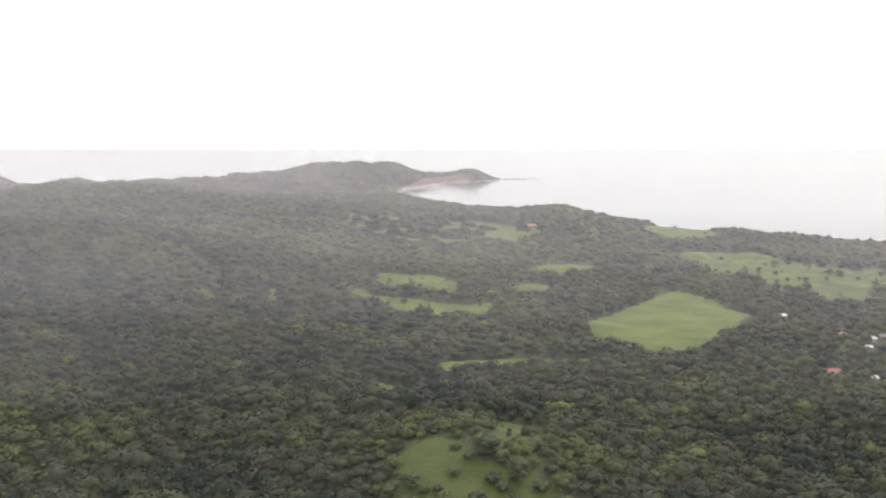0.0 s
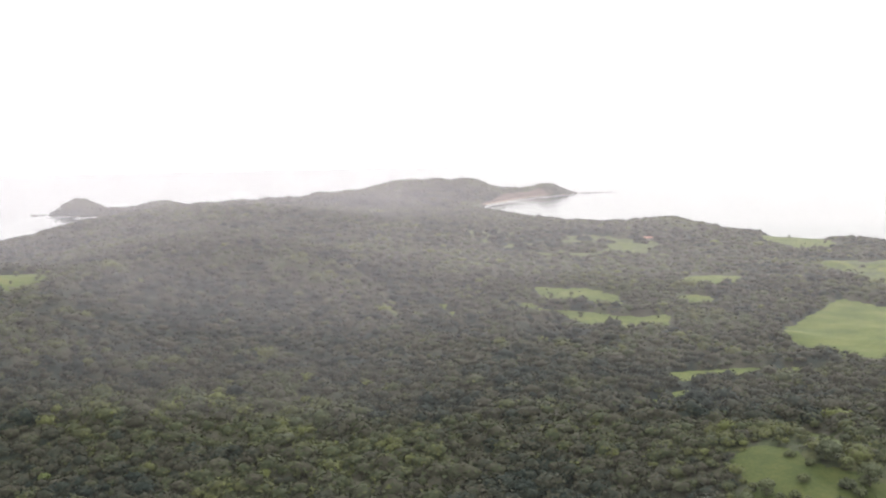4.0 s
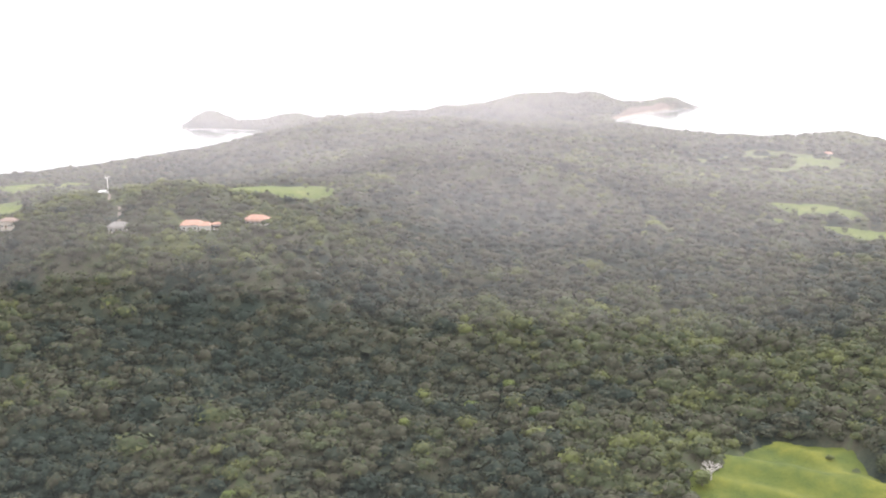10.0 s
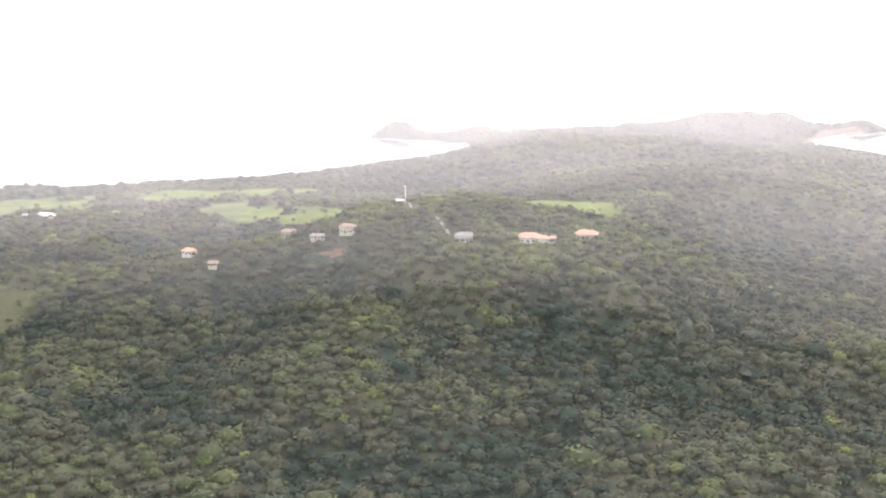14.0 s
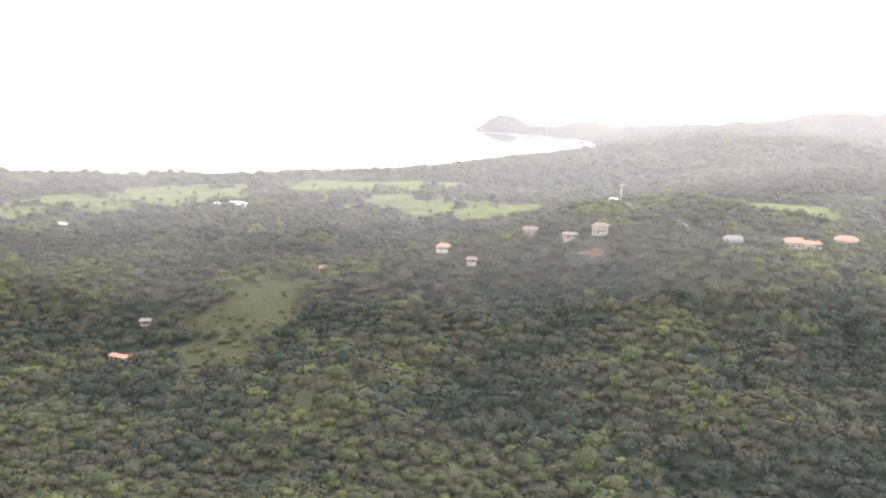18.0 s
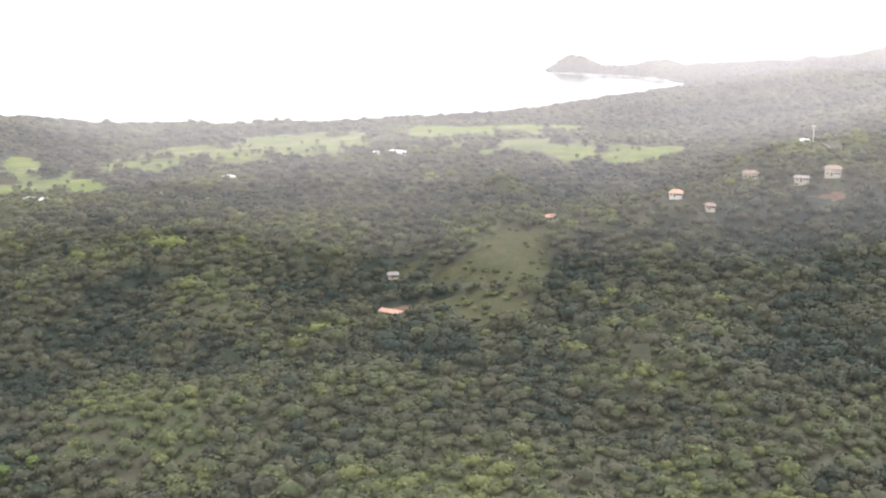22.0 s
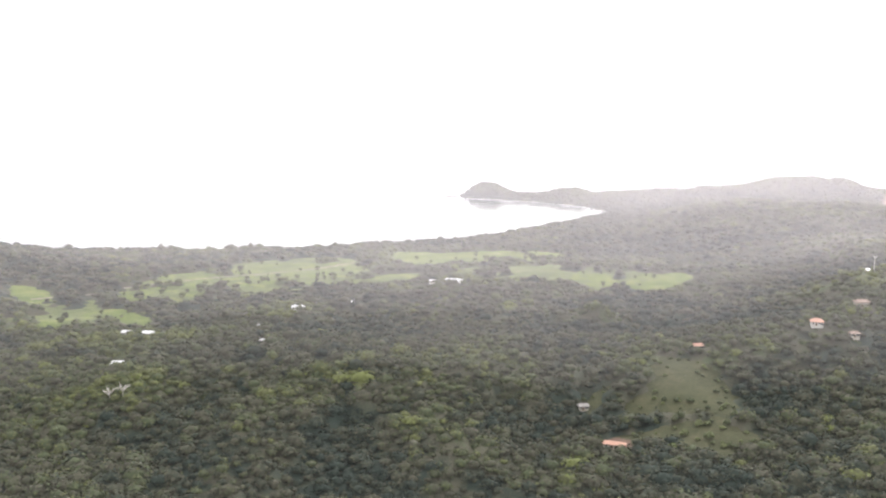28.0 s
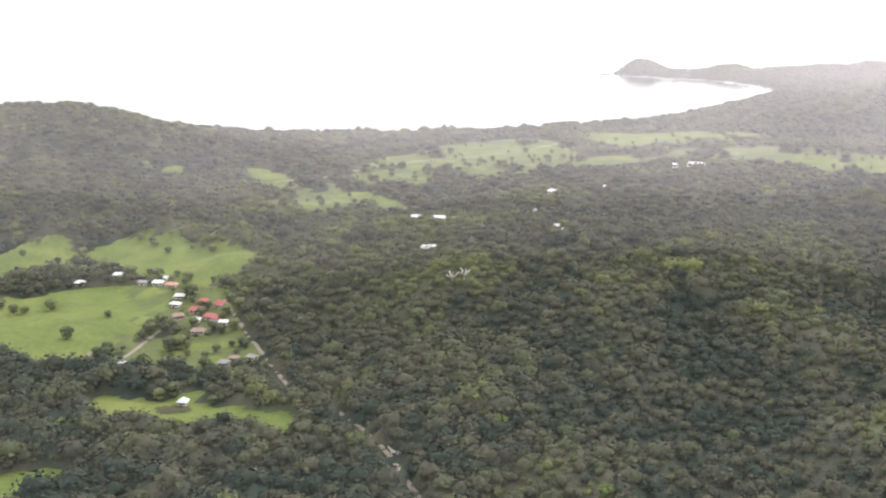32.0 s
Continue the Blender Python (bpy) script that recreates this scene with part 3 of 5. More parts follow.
def ribbon(label, width, *points, mat=None):
    """A dirt road laid on the ground, with a crown and soft shoulders."""
    p = np.array(points, float)
    for _ in range(2):
        q = np.concatenate([p[:1], np.stack([0.75 * p[:-1] + 0.25 * p[1:], 0.25 * p[:-1] + 0.75 * p[1:]], 1).reshape(-1, 2), p[-1:]])
        p = q
    ROADS.append(([tuple(v) for v in p], width))
    step = np.concatenate([[0], np.cumsum(np.hypot(*np.diff(p, axis=0).T))])
    k = np.arange(0, step[-1], 3.0)
    c = np.stack([np.interp(k, step, p[:, 0]), np.interp(k, step, p[:, 1])], 1)
    d = np.gradient(c, axis=0)
    d /= np.hypot(d[:, 0], d[:, 1])[:, None]
    side = np.stack([-d[:, 1], d[:, 0]], 1)
    rows, n = [], 5
    for i, u in enumerate(np.linspace(-1, 1, n)):
        w = width * 0.5 * u * (1 + 0.18 * wave(c[:, 0], c[:, 1], 9, 20 + i))
        e = c + side * w[:, None]
        rows.append(np.stack([e[:, 0], e[:, 1], land(e[:, 0], e[:, 1]) + 0.95 - 0.12 * u * u], 1))
    v = np.stack(rows, 1).reshape(-1, 3)
    i = (np.arange(len(c) - 1)[:, None] * n + np.arange(n - 1)[None]).ravel()
    ob = plain_mesh("road", v, np.stack([i, i + 1, i + n + 1, i + n], 1), mat or M_DIRT, True)
    return tagged(ob, label, "dirt road", group="dirt roads", kind="structure")


ribbon("straight pale dirt road leaving the village", 2.6, (-1391, 494), (-1369, 461), (-1347, 428), (-1323, 393), (-1304, 362))
ribbon("narrow dirt track sinking into the woods", 2.6, (-1285, 347), (-1263, 321), (-1247, 303), (-1231, 281), (-1219, 257), (-1210, 242))
ribbon("pale dirt track round the village plot", 2.6, (-1403, 461), (-1410, 450), (-1411, 427), (-1411, 403), (-1412, 388), (-1416, 372), (-1428, 384), (-1436, 394))
ribbon("pale dirt road climbing the house ridge", 2.4, (-598, 624), (-624, 700), (-645, 759), (-664, 786), (-681, 833))
ribbon("pale dirt road across the grazing land", 4.0, (-1501, 931), (-1451, 991), (-1433, 1050), (-1380, 1120), (-1300, 1191), (-1260, 1243), (-1220, 1320))

# ---- houses ----
BARE = []  # round clearings for houses and lone trees: x, y, radius


def part(name, bm, mat, parent, label=""):
    me = bpy.data.meshes.new(name)
    bm.to_mesh(me)
    bm.free()
    me.materials.append(mat)
    ob = new(name, me)
    ob.parent = parent
    return tagged(ob, label)


def box(w, d, h, x=0.0, y=0.0, z=0.0, bevel=0.0):
    bm = bmesh.new()
    bmesh.ops.create_cube(bm, size=1.0, matrix=Matrix.Translation((x, y, z + h / 2)) @ Matrix.Diagonal((w, d, h, 1)))
    if bevel:
        bmesh.ops.bevel(bm, geom=bm.edges[:], offset=bevel, segments=1, affect="EDGES")
    return bm


def roof_mesh(w, d, rise, z, hip, thick=0.22):
    """A gabled or hipped roof with thickness; hip: how far the ridge draws in from each end."""
    bm = bmesh.new()
    r = w / 2 - hip
    lows = [(-w / 2, -d / 2), (w / 2, -d / 2), (w / 2, d / 2), (-w / 2, d / 2)]
    lo = [bm.verts.new((x, y, z)) for x, y in lows]
    up = [bm.verts.new((x, y, z + thick)) for x, y in lows]
    a, b = bm.verts.new((-r, 0, z + rise + thick)), bm.verts.new((max(r, -r + 0.05), 0, z + rise + thick))
    bm.faces.new(lo[::-1])
    for i in range(4):
        bm.faces.new((lo[i], lo[(i + 1) % 4], up[(i + 1) % 4], up[i]))
    bm.faces.new((up[0], up[1], b, a))
    bm.faces.new((up[2], up[3], a, b))
    bm.faces.new((up[1], up[2], b))
    bm.faces.new((up[3], up[0], a))
    return bm


def house(label, x, y, w=10.0, d=7.0, turn=0.0, roof=None, wall=None, high=2.5, rise=1.9, hip=2.0, wing=False, porch=False, clear=0.55, category="house"):
    """Walls, door, windows with panes, a roof with eaves and ridge; some have a wing or a porch."""
    z = float(min(land(x - w / 2, y), land(x + w / 2, y), land(x, y - d / 2), land(x, y + d / 2)))
    root = tagged(new("house"), label, category, group="houses")
    foot = float(max(land(x - w / 2, y), land(x + w / 2, y), land(x, y))) - z + 0.4
    body = part("wall", box(w, d, high + foot + 1.5, z=-1.5), wall or M_PLASTER, root)
    top = foot + high
    r = part("roof", roof_mesh(w + 1.6, d + 1.6, rise, top, hip), roof or M_ZINC, root)
    part("ridge_cap", box(max(w + 1.4 - 2 * hip, 0.5), 0.4, 0.16, z=top + rise + 0.16, bevel=0.04), roof or M_ZINC, r)
    part("door", box(1.1, 0.14, 2.1, x=-w * 0.08, y=-d / 2 - 0.05, z=foot), M_DOOR, root)
    for i, u in enumerate((-0.34, 0.16, 0.36)):
        win = part("window", box(1.5, 0.16, 1.25, x=u * w, y=-d / 2 - 0.05, z=foot + 0.95, bevel=0.03), M_WHITE, root)
        part("pane", box(1.25, 0.06, 1.0, x=u * w, y=-d / 2 - 0.15, z=foot + 1.07), M_PANE, win)
    for u in (-1, 1):
        win = part("window", box(0.16, 1.4, 1.2, x=u * (w / 2 + 0.05), z=foot + 0.95, bevel=0.03), M_WHITE, root)
        part("pane", box(0.06, 1.15, 0.95, x=u * (w / 2 + 0.15), z=foot + 1.07), M_PANE, win)
    if wing:
        part("wing", box(w * 0.5, d * 0.8, high + 1.5 + foot, x=w * 0.62, y=-d * 0.35, z=-1.5), wall or M_PLASTER, root)
        part("wing_roof", roof_mesh(w * 0.5 + 1.3, d * 0.8 + 1.3, rise * 0.75, top - 0.3, hip * 0.6), roof or M_ZINC, root).location = (w * 0.62, -d * 0.35, 0)
    if porch:
        part("porch_roof", box(w * 0.9, 2.6, 0.14, y=-d / 2 - 1.5, z=top - 0.55), roof or M_ZINC, root)
        for u in (-0.42, -0.14, 0.14, 0.42):
            part("post", box(0.22, 0.22, high - 0.5 + foot, x=u * w, y=-d / 2 - 2.6, z=-0.1), M_WHITE, root)
        part("porch_floor", box(w * 0.9, 2.8, foot + 0.05, y=-d / 2 - 1.5, z=0), M_PLASTER, root)
    root.matrix_basis = pose(x, y, z, 0, 0, turn)
    r0 = max(w, d) * 0.48 + 1.4
    BARE.append((x, y, r0))
    for k in (0.33, 0.66, 1.0):
        BARE.append((x, y - k * clear * hem(y), r0 * (1.05 - 0.5 * k)))
    return root


# on the ridge
house("orange-tiled hilltop house with white walls", -524, 691, 14, 9, -12, M_TILE, M_WHITE, high=3.5, rise=2.6, hip=3.5, porch=True, clear=1.0)
house("orange-tiled hilltop house with a white wing", -560, 660, 14, 9, 8, M_TILE, M_WHITE, high=3.5, rise=2.6, hip=3.5, wing=True, clear=1.0)
house("small white outbuilding beside a tiled house", -545, 664, 4, 4, 8, M_TILE, M_WHITE, high=3.2, rise=1.0, hip=1.5, clear=1.0)
house("grey-roofed white hilltop house with columns", -599, 633, 12, 7, 4, M_GREY, M_WHITE, high=3.8, rise=2.2, hip=3.0, porch=True, clear=1.0)
house("tan-roofed two-storey house on the ridge", -686, 665, 10, 7, -5, M_TAN, M_PLASTER, high=4.6, rise=2.0, hip=3.0, clear=1.0)
house("low tan-roofed house on the ridge", -738, 692, 10, 6, 6, M_TAN, M_PLASTER, high=3.6, rise=1.7, hip=2.5)
house("grey-roofed shed on the ridge", -706, 660, 9, 6, 0, M_GREY, M_PLASTER, rise=1.2, hip=1.0)
house("orange-roofed cream house on the ridge end", -787, 629, 8, 6, -8, M_TILE, M_WHITE, rise=2.1, hip=2.5)
house("low tan-roofed outbuilding near the ridge end", -765, 616, 6, 4, 10, M_TAN, M_PLASTER, rise=1.3, hip=1.5)
house("small red-roofed cottage among trees", -869, 622, 7, 5, 15, M_TILE, M_PLASTER, rise=1.5, hip=1.6)
house("small white house above the ridge road", -690, 842, 7, 6, 0, M_ZINC, M_WHITE, rise=1.4, hip=1.5)
# in the wooded valley
house("white-roofed valley house under trees", -1194, 811, 11, 8, 10, M_ZINC, M_WHITE, rise=2.0, hip=2.5)
house("white-roofed valley house by a tan shed", -1151, 864, 9, 6, -6, M_ZINC, M_WHITE, rise=1.4, hip=1.4)
house("small tan-roofed shed in the valley", -1175, 868, 6, 5, 20, M_TAN, M_PLASTER, rise=1.4, hip=1.2)
house("large white-roofed house on a wooded rise", -1062, 910, 17, 10, -4, M_ZINC, M_WHITE, rise=2.2, hip=3.0)
house("small white-roofed hut beside the large house", -1082, 908, 5, 4, 0, M_ZINC, M_WHITE, rise=1.0, hip=0.8)
house("white-roofed farmhouse among trees", -1266, 572, 12, 7, 12, M_ZINC, M_WHITE, rise=1.8, hip=2.0)
house("white-roofed cottage in a row", -1291, 652, 8, 5, 0, M_ZINC, M_WHITE, rise=1.2, hip=1.2)
house("white-roofed cottage in a row", -1272, 645, 9, 6, 5, M_ZINC, M_WHITE, rise=1.3, hip=1.2)
house("small white-roofed cottage in a row", -1262, 646, 5, 5, 5, M_ZINC, M_WHITE, rise=1.2, hip=1.0)
house("tiny white-roofed hut in the woods", -1172, 611, 4.5, 4, 20, M_ZINC, M_WHITE, rise=1.1, hip=0.8)
house("tiny white-roofed hut in the woods", -1180, 626, 3.5, 3.5, 0, M_ZINC, M_WHITE, rise=1.0, hip=0.8)
house("faded pink-roofed house beside a red clay yard", -938, 470, 12, 5, -14, M_TILE, M_PLASTER, rise=1.2, hip=1.0)
house("small grey-roofed house under the spur", -953, 527, 6, 4, 18, M_GREY, M_PLASTER, rise=1.3, hip=1.0)
# the village
house("white pyramid-roofed hut on a bright lawn", -1350, 329, 4.0, 4.0, 0, M_ZINC, M_WHITE, rise=2.2, hip=3.5, high=2.1)
house("red-roofed village house among gardens", -1402, 487, 5.7, 4.4, 20, M_RED, M_PLASTER, hip=1.5, high=2.1)
house("large red-roofed village hall", -1388, 482, 7.1, 5.9, -30, M_RED, M_WHITE, rise=2.6, hip=2.0, high=2.1)
house("long red-roofed village house among gardens", -1400, 471, 9.2, 5.1, 10, M_RED, M_PLASTER, rise=2.2, hip=2.0, high=2.1)
house("red-roofed village house with a wing", -1387, 461, 7.1, 4.4, -8, M_RED, M_WHITE, rise=2.0, hip=1.6, wing=True, high=2.1)
house("faded pink-roofed village house among gardens", -1408, 459, 6.3, 4.4, 30, M_TAN, M_PLASTER, rise=1.8, high=2.1)
house("small white-roofed village house among gardens", -1394, 455, 4.3, 3.3, 0, M_ZINC, M_WHITE, rise=1.2, hip=1.0, high=2.1)
house("tan-roofed village house among gardens", -1386, 438, 7.8, 4.8, 4, M_TAN, M_PLASTER, rise=1.8, hip=1.8, high=2.1)
house("long white-roofed village shed among gardens", -1374, 454, 8.4, 3.3, 3, M_ZINC, M_WHITE, rise=1.1, hip=0.8, high=2.1)
house("white-roofed village house among gardens", -1423, 497, 5.7, 3.7, 6, M_ZINC, M_WHITE, rise=1.4, hip=1.2, high=2.1)
house("white-roofed village house among gardens", -1419, 481, 5.7, 3.7, -8, M_ZINC, M_WHITE, rise=1.3, hip=1.2, high=2.1)
house("white-roofed farmhouse by the pasture", -1451, 526, 7.1, 4.4, 4, M_ZINC, M_WHITE, rise=1.6, hip=1.4, high=2.1)
house("pink-roofed farmhouse by the pasture", -1439, 521, 7.1, 4.4, -6, M_TILE, M_PLASTER, rise=1.6, hip=1.4, high=2.1)
house("grey-roofed farm shed by the pasture", -1463, 527, 5.7, 3.7, 0, M_GREY, M_WHITE, rise=1.2, hip=1.0, high=2.1)
house("small white-roofed farm shed", -1452, 538, 4.3, 2.9, 0, M_ZINC, M_WHITE, rise=1.1, hip=0.9, high=2.1)
house("white-roofed farmhouse at the field's edge", -1507, 521, 6.3, 4.4, 0, M_ZINC, M_WHITE, rise=1.6, hip=1.5, high=2.1)
house("white house with a pale roof under trees", -1489, 542, 5.7, 4.4, 12, M_ZINC, M_WHITE, high=2.8, rise=1.5, hip=1.5)
house("long white-roofed shed by the dirt track", -1404, 377, 9.2, 3.7, -6, M_ZINC, M_WHITE, rise=1.2, hip=0.9, high=2.1)
house("grey-white roofed house by the straight road", -1352, 392, 5.7, 3.7, 4, M_GREY, M_WHITE, rise=1.4, hip=1.2, high=2.1)
house("faded pink-roofed cottage by the road", -1349, 400, 4.9, 2.9, 4, M_TAN, M_PLASTER, rise=1.2, hip=1.0, high=2.1)
house("pale-roofed cottage by the straight road", -1339, 403, 4.9, 3.7, -20, M_GREY, M_WHITE, rise=1.3, hip=1.0, high=2.1)
house("grey-walled cottage in the trees", -1360, 489, 4.3, 3.7, 40, M_GREY, M_WHITE, rise=1.3, hip=1.0, high=2.1)
house("white-roofed cottage at the pasture's end", -1565, 523, 5.7, 3.7, 0, M_ZINC, M_WHITE, rise=1.3, hip=1.0, high=2.1)
# in the eastern lowland
house("long red-roofed farm building", 265, 721, 17, 8, 4, M_RED, M_PLASTER, high=4.0, rise=2.2, hip=1.2, clear=1.1)
house("long narrow white-roofed poultry shed", 287, 715, 20, 5, -24, M_ZINC, M_WHITE, rise=1.1, hip=0.6, clear=1.1)
house("small white house by a field hedge", 304, 941, 6, 5, 0, M_ZINC, M_WHITE, rise=1.2, hip=1.0, clear=1.1)
house("white-roofed lowland house among gardens", 342, 845, 12, 6, 5, M_ZINC, M_WHITE, rise=1.5, hip=1.2, clear=1.1)
house("pale-roofed lowland cottage among gardens", 358, 852, 6, 5, 0, M_GREY, M_WHITE, rise=1.3, hip=1.0, clear=1.1)
house("pink-roofed lowland cottage among gardens", 328, 862, 6, 5, 0, M_TAN, M_PLASTER, rise=1.3, hip=1.0, clear=1.1)
house("small white shed in the lowland", 330, 812, 5, 4, 0, M_ZINC, M_WHITE, rise=1.0, hip=0.8, clear=1.1)
house("pale pink house on a hazy slope", 142, 1683, 14, 9, 0, M_TILE, M_WHITE, rise=2.2, hip=2.0, clear=1.1)

# ---- the woods ----
ICO_V, ICO_F = [], []
_bm = bmesh.new()
bmesh.ops.create_icosphere(_bm, subdivisions=1, radius=1.0)
ICO_V = np.array([v.co[:] for v in _bm.verts])
ICO_F = np.array([[v.index for v in f.verts] for f in _bm.faces])
_bm.free()


def crown_shape(rng, blobs, leaves, flat):
    """A unit crown: overlapping clumps in a dome with an uneven outline, and loose sprays that stick out of it."""
    vs, fs, n = [], [], 0
    for k in range(blobs):
        a = k * 2.4 + rng.uniform(-0.5, 0.5)
        r = 0.66 * math.sqrt((k + 0.3) / blobs) + rng.uniform(-0.06, 0.06)
        h = flat * (1 - 1.1 * r * r) + rng.uniform(-0.10, 0.12)
        s = rng.uniform(0.24, 0.40)
        v = ICO_V * (1 + rng.uniform(-0.25, 0.25, (len(ICO_V), 1))) * (s, s * rng.uniform(0.8, 1.1), s * rng.uniform(0.6, 0.85))
        vs.append(v + (r * math.cos(a), r * math.sin(a), h))
        fs.append(ICO_F + n)
        n += len(v)
    for k in range(leaves):
        a, r = rng.uniform(0, 6.283), 0.95 * math.sqrt(rng.uniform(0.05, 1))
        c = np.array((r * math.cos(a), r * math.sin(a), flat * (1 - 1.0 * r * r) + rng.uniform(0.0, 0.3)))
        vs.append(c + rng.normal(0, 0.09, (3, 3)))
        fs.append(np.array([[0, 1, 2]]) + n)
        n += 3
    return np.concatenate(vs), np.concatenate(fs)


RNG = np.random.default_rng(7)


def domes(subdivisions, count, uneven, core, sprays, size):
    """Unit crowns: a lumpy inner dome open below, and sprays of leaves all over it, each tilted its own way.
    Gives the shapes, the faces, and how much lighter or darker each spray is."""
    bm = bmesh.new()
    bmesh.ops.create_icosphere(bm, subdivisions=subdivisions, radius=1.0)
    v = np.array([p.co[:] for p in bm.verts])
    f = np.array([[p.index for p in t.verts] for t in bm.faces])
    bm.free()
    f = f[(v[f][:, :, 2] > (-0.62 if subdivisions == 1 else -0.3)).all(1)]
    used, back = np.unique(f, return_inverse=True)
    v = v[used]
    shapes = []
    for _ in range(count):
        bulge = RNG.normal(0, 1, (8, 3))
        bulge[:, 2] = np.abs(bulge[:, 2])
        bulge /= np.linalg.norm(bulge, axis=1)[:, None]
        lump = np.maximum((v @ bulge.T).max(1) - 0.80, -0.28) * 1.1
        dome = core * v * (1 + lump + RNG.uniform(-uneven, uneven, len(v)))[:, None]
        k = np.arange(sprays) + 0.5
        up, turn = 1 - 1.28 * k / max(sprays, 1), k * 2.39996 + RNG.uniform(0, 6.28)
        flat = np.sqrt(1 - up * up)
        out = np.stack([flat * np.cos(turn), flat * np.sin(turn), up], 1) + RNG.normal(0, 0.10, (sprays, 3))
        out /= np.linalg.norm(out, axis=1)[:, None]
        reach = (1 + np.maximum((out @ bulge.T).max(1) - 0.80, -0.28) * 1.1) * RNG.uniform(0.86, 1.10, sprays)
        face = out + RNG.normal(0, 0.38, (sprays, 3))
        face /= np.linalg.norm(face, axis=1)[:, None]
        e1 = np.cross(face, RNG.normal(0, 1, (sprays, 3)))
        e1 /= np.linalg.norm(e1, axis=1)[:, None]
        e2 = np.cross(face, e1)
        wide = size * RNG.uniform(0.7, 1.3, (sprays, 1))
        mid = out * reach[:, None]
        loose = np.stack([mid + wide * e1, mid + wide * (-0.5 * e1 + 0.87 * e2), mid + wide * (-0.5 * e1 - 0.87 * e2)], 1)
        shapes.append(np.concatenate([dome, loose.reshape(-1, 3)]))
    leaves = len(v) + np.arange(sprays * 3).reshape(-1, 3)
    # inner dome slightly darker than its sprays: shade inside the crown, put into tint
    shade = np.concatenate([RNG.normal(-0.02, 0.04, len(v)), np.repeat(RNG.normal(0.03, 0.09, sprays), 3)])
    return np.stack(shapes), np.concatenate([back.reshape(-1, 3), leaves]), shade


CROWNS = domes(1, 48, 0.16, 0.88, 62, 0.20)
MIDDLE_CROWNS = domes(1, 24, 0.2, 0.88, 24, 0.25)
SMALL_CROWNS = domes(1, 20, 0.22, 1.0, 4, 0.3)


def field_gap(x, y, polys):
    """Metres to the nearest outline; negative inside one."""
    d = np.full(np.shape(x), 1e9)
    for p in polys:
        a = np.array(p)
        lo, hi = a.min(0) - 30, a.max(0) + 30
        near = (x > lo[0]) & (x < hi[0]) & (y > lo[1]) & (y < hi[1])
        if near.any():
            e = edge_dist(x[near], y[near], p)
            d[near] = np.minimum(d[near], np.where(inside(x[near], y[near], p), -e, e))
    return d


under = np.stack([GROUND_X, GROUND_Y, land(GROUND_X, GROUND_Y) - 2.2 * np.clip(-field_gap(GROUND_X, GROUND_Y, FIELDS) / 5, 0, 1)], 1)
ground.data.vertices.foreach_set("co", under.astype(np.float32).ravel())
ground.data.update()


def tree_spots(x0, x1, y0, y1, gap, ahead=True):
    xs, ys = np.meshgrid(np.arange(x0, x1, gap), np.arange(y0, y1, gap))
    x = xs.ravel() + RNG.uniform(-0.6, 0.6, xs.size) * gap
    y = ys.ravel() + RNG.uniform(-0.6, 0.6, xs.size) * gap
    left, right = -0.66 * y - 1275, 0.46 * y + 55
    foot = np.interp(x, (-1500, -900, -500, -250, 0), (168, 183, 212, 265, 372))
    keep = (x > left) & (x < right) & (y > foot) & (shore(x, y) > 9) if ahead else (y < foot + 4)
    x, y = x[keep], y[keep]
    g = np.minimum.reduce([field_gap(x, y + k * hem(y), FIELDS) for k in (0.0, 0.33, 0.66, 1.0)])
    keep = (g > 1.3 + 2 * wave(x, y, 10, 8)) & (field_gap(x, y, SOILS) > 0)
    t = field_gap(x, y, THIN)
    keep &= (t > 0) | (0.75 * wave(x, y, 26, 17) + 0.5 * wave(x, y, 60, 18) + RNG.uniform(-0.3, 0.3, len(x)) > 0.2)
    for line, width in ROADS:
        a = np.array(line)
        near = (x > a[:, 0].min() - 20) & (x < a[:, 0].max() + 20) & (y > a[:, 1].min() - 25) & (y < a[:, 1].max() + 20)
        d = np.minimum(edge_dist(x[near], y[near], line, closed=False), edge_dist(x[near], y[near] + 0.7 * hem(y[near]), line, closed=False))
        keep[near] &= d > width * 0.5 + 1.5
    for bx, by, br in BARE:
        keep &= np.hypot(x - bx, y - by) > br
    return x[keep], y[keep], g[keep]


SCRUB = [(-1015, 315, 95), (-905, 330, 75), (-770, 262, 95), (-690, 300, 60), (-560, 320, 55), (-1120, 240, 60)]


def scrub_and_relief(x, y):
    """Share of low bright shrub growth, 0 to 1, on the near knolls; and relief, -1 in hollows to 1 on crests."""
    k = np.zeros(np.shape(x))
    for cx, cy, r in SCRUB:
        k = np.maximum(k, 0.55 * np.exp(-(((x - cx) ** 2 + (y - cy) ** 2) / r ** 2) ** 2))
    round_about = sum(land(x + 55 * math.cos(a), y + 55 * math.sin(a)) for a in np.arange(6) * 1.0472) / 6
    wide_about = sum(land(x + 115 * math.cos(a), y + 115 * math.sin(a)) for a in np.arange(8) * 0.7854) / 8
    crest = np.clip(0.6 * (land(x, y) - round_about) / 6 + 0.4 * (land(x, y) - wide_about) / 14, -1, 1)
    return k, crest


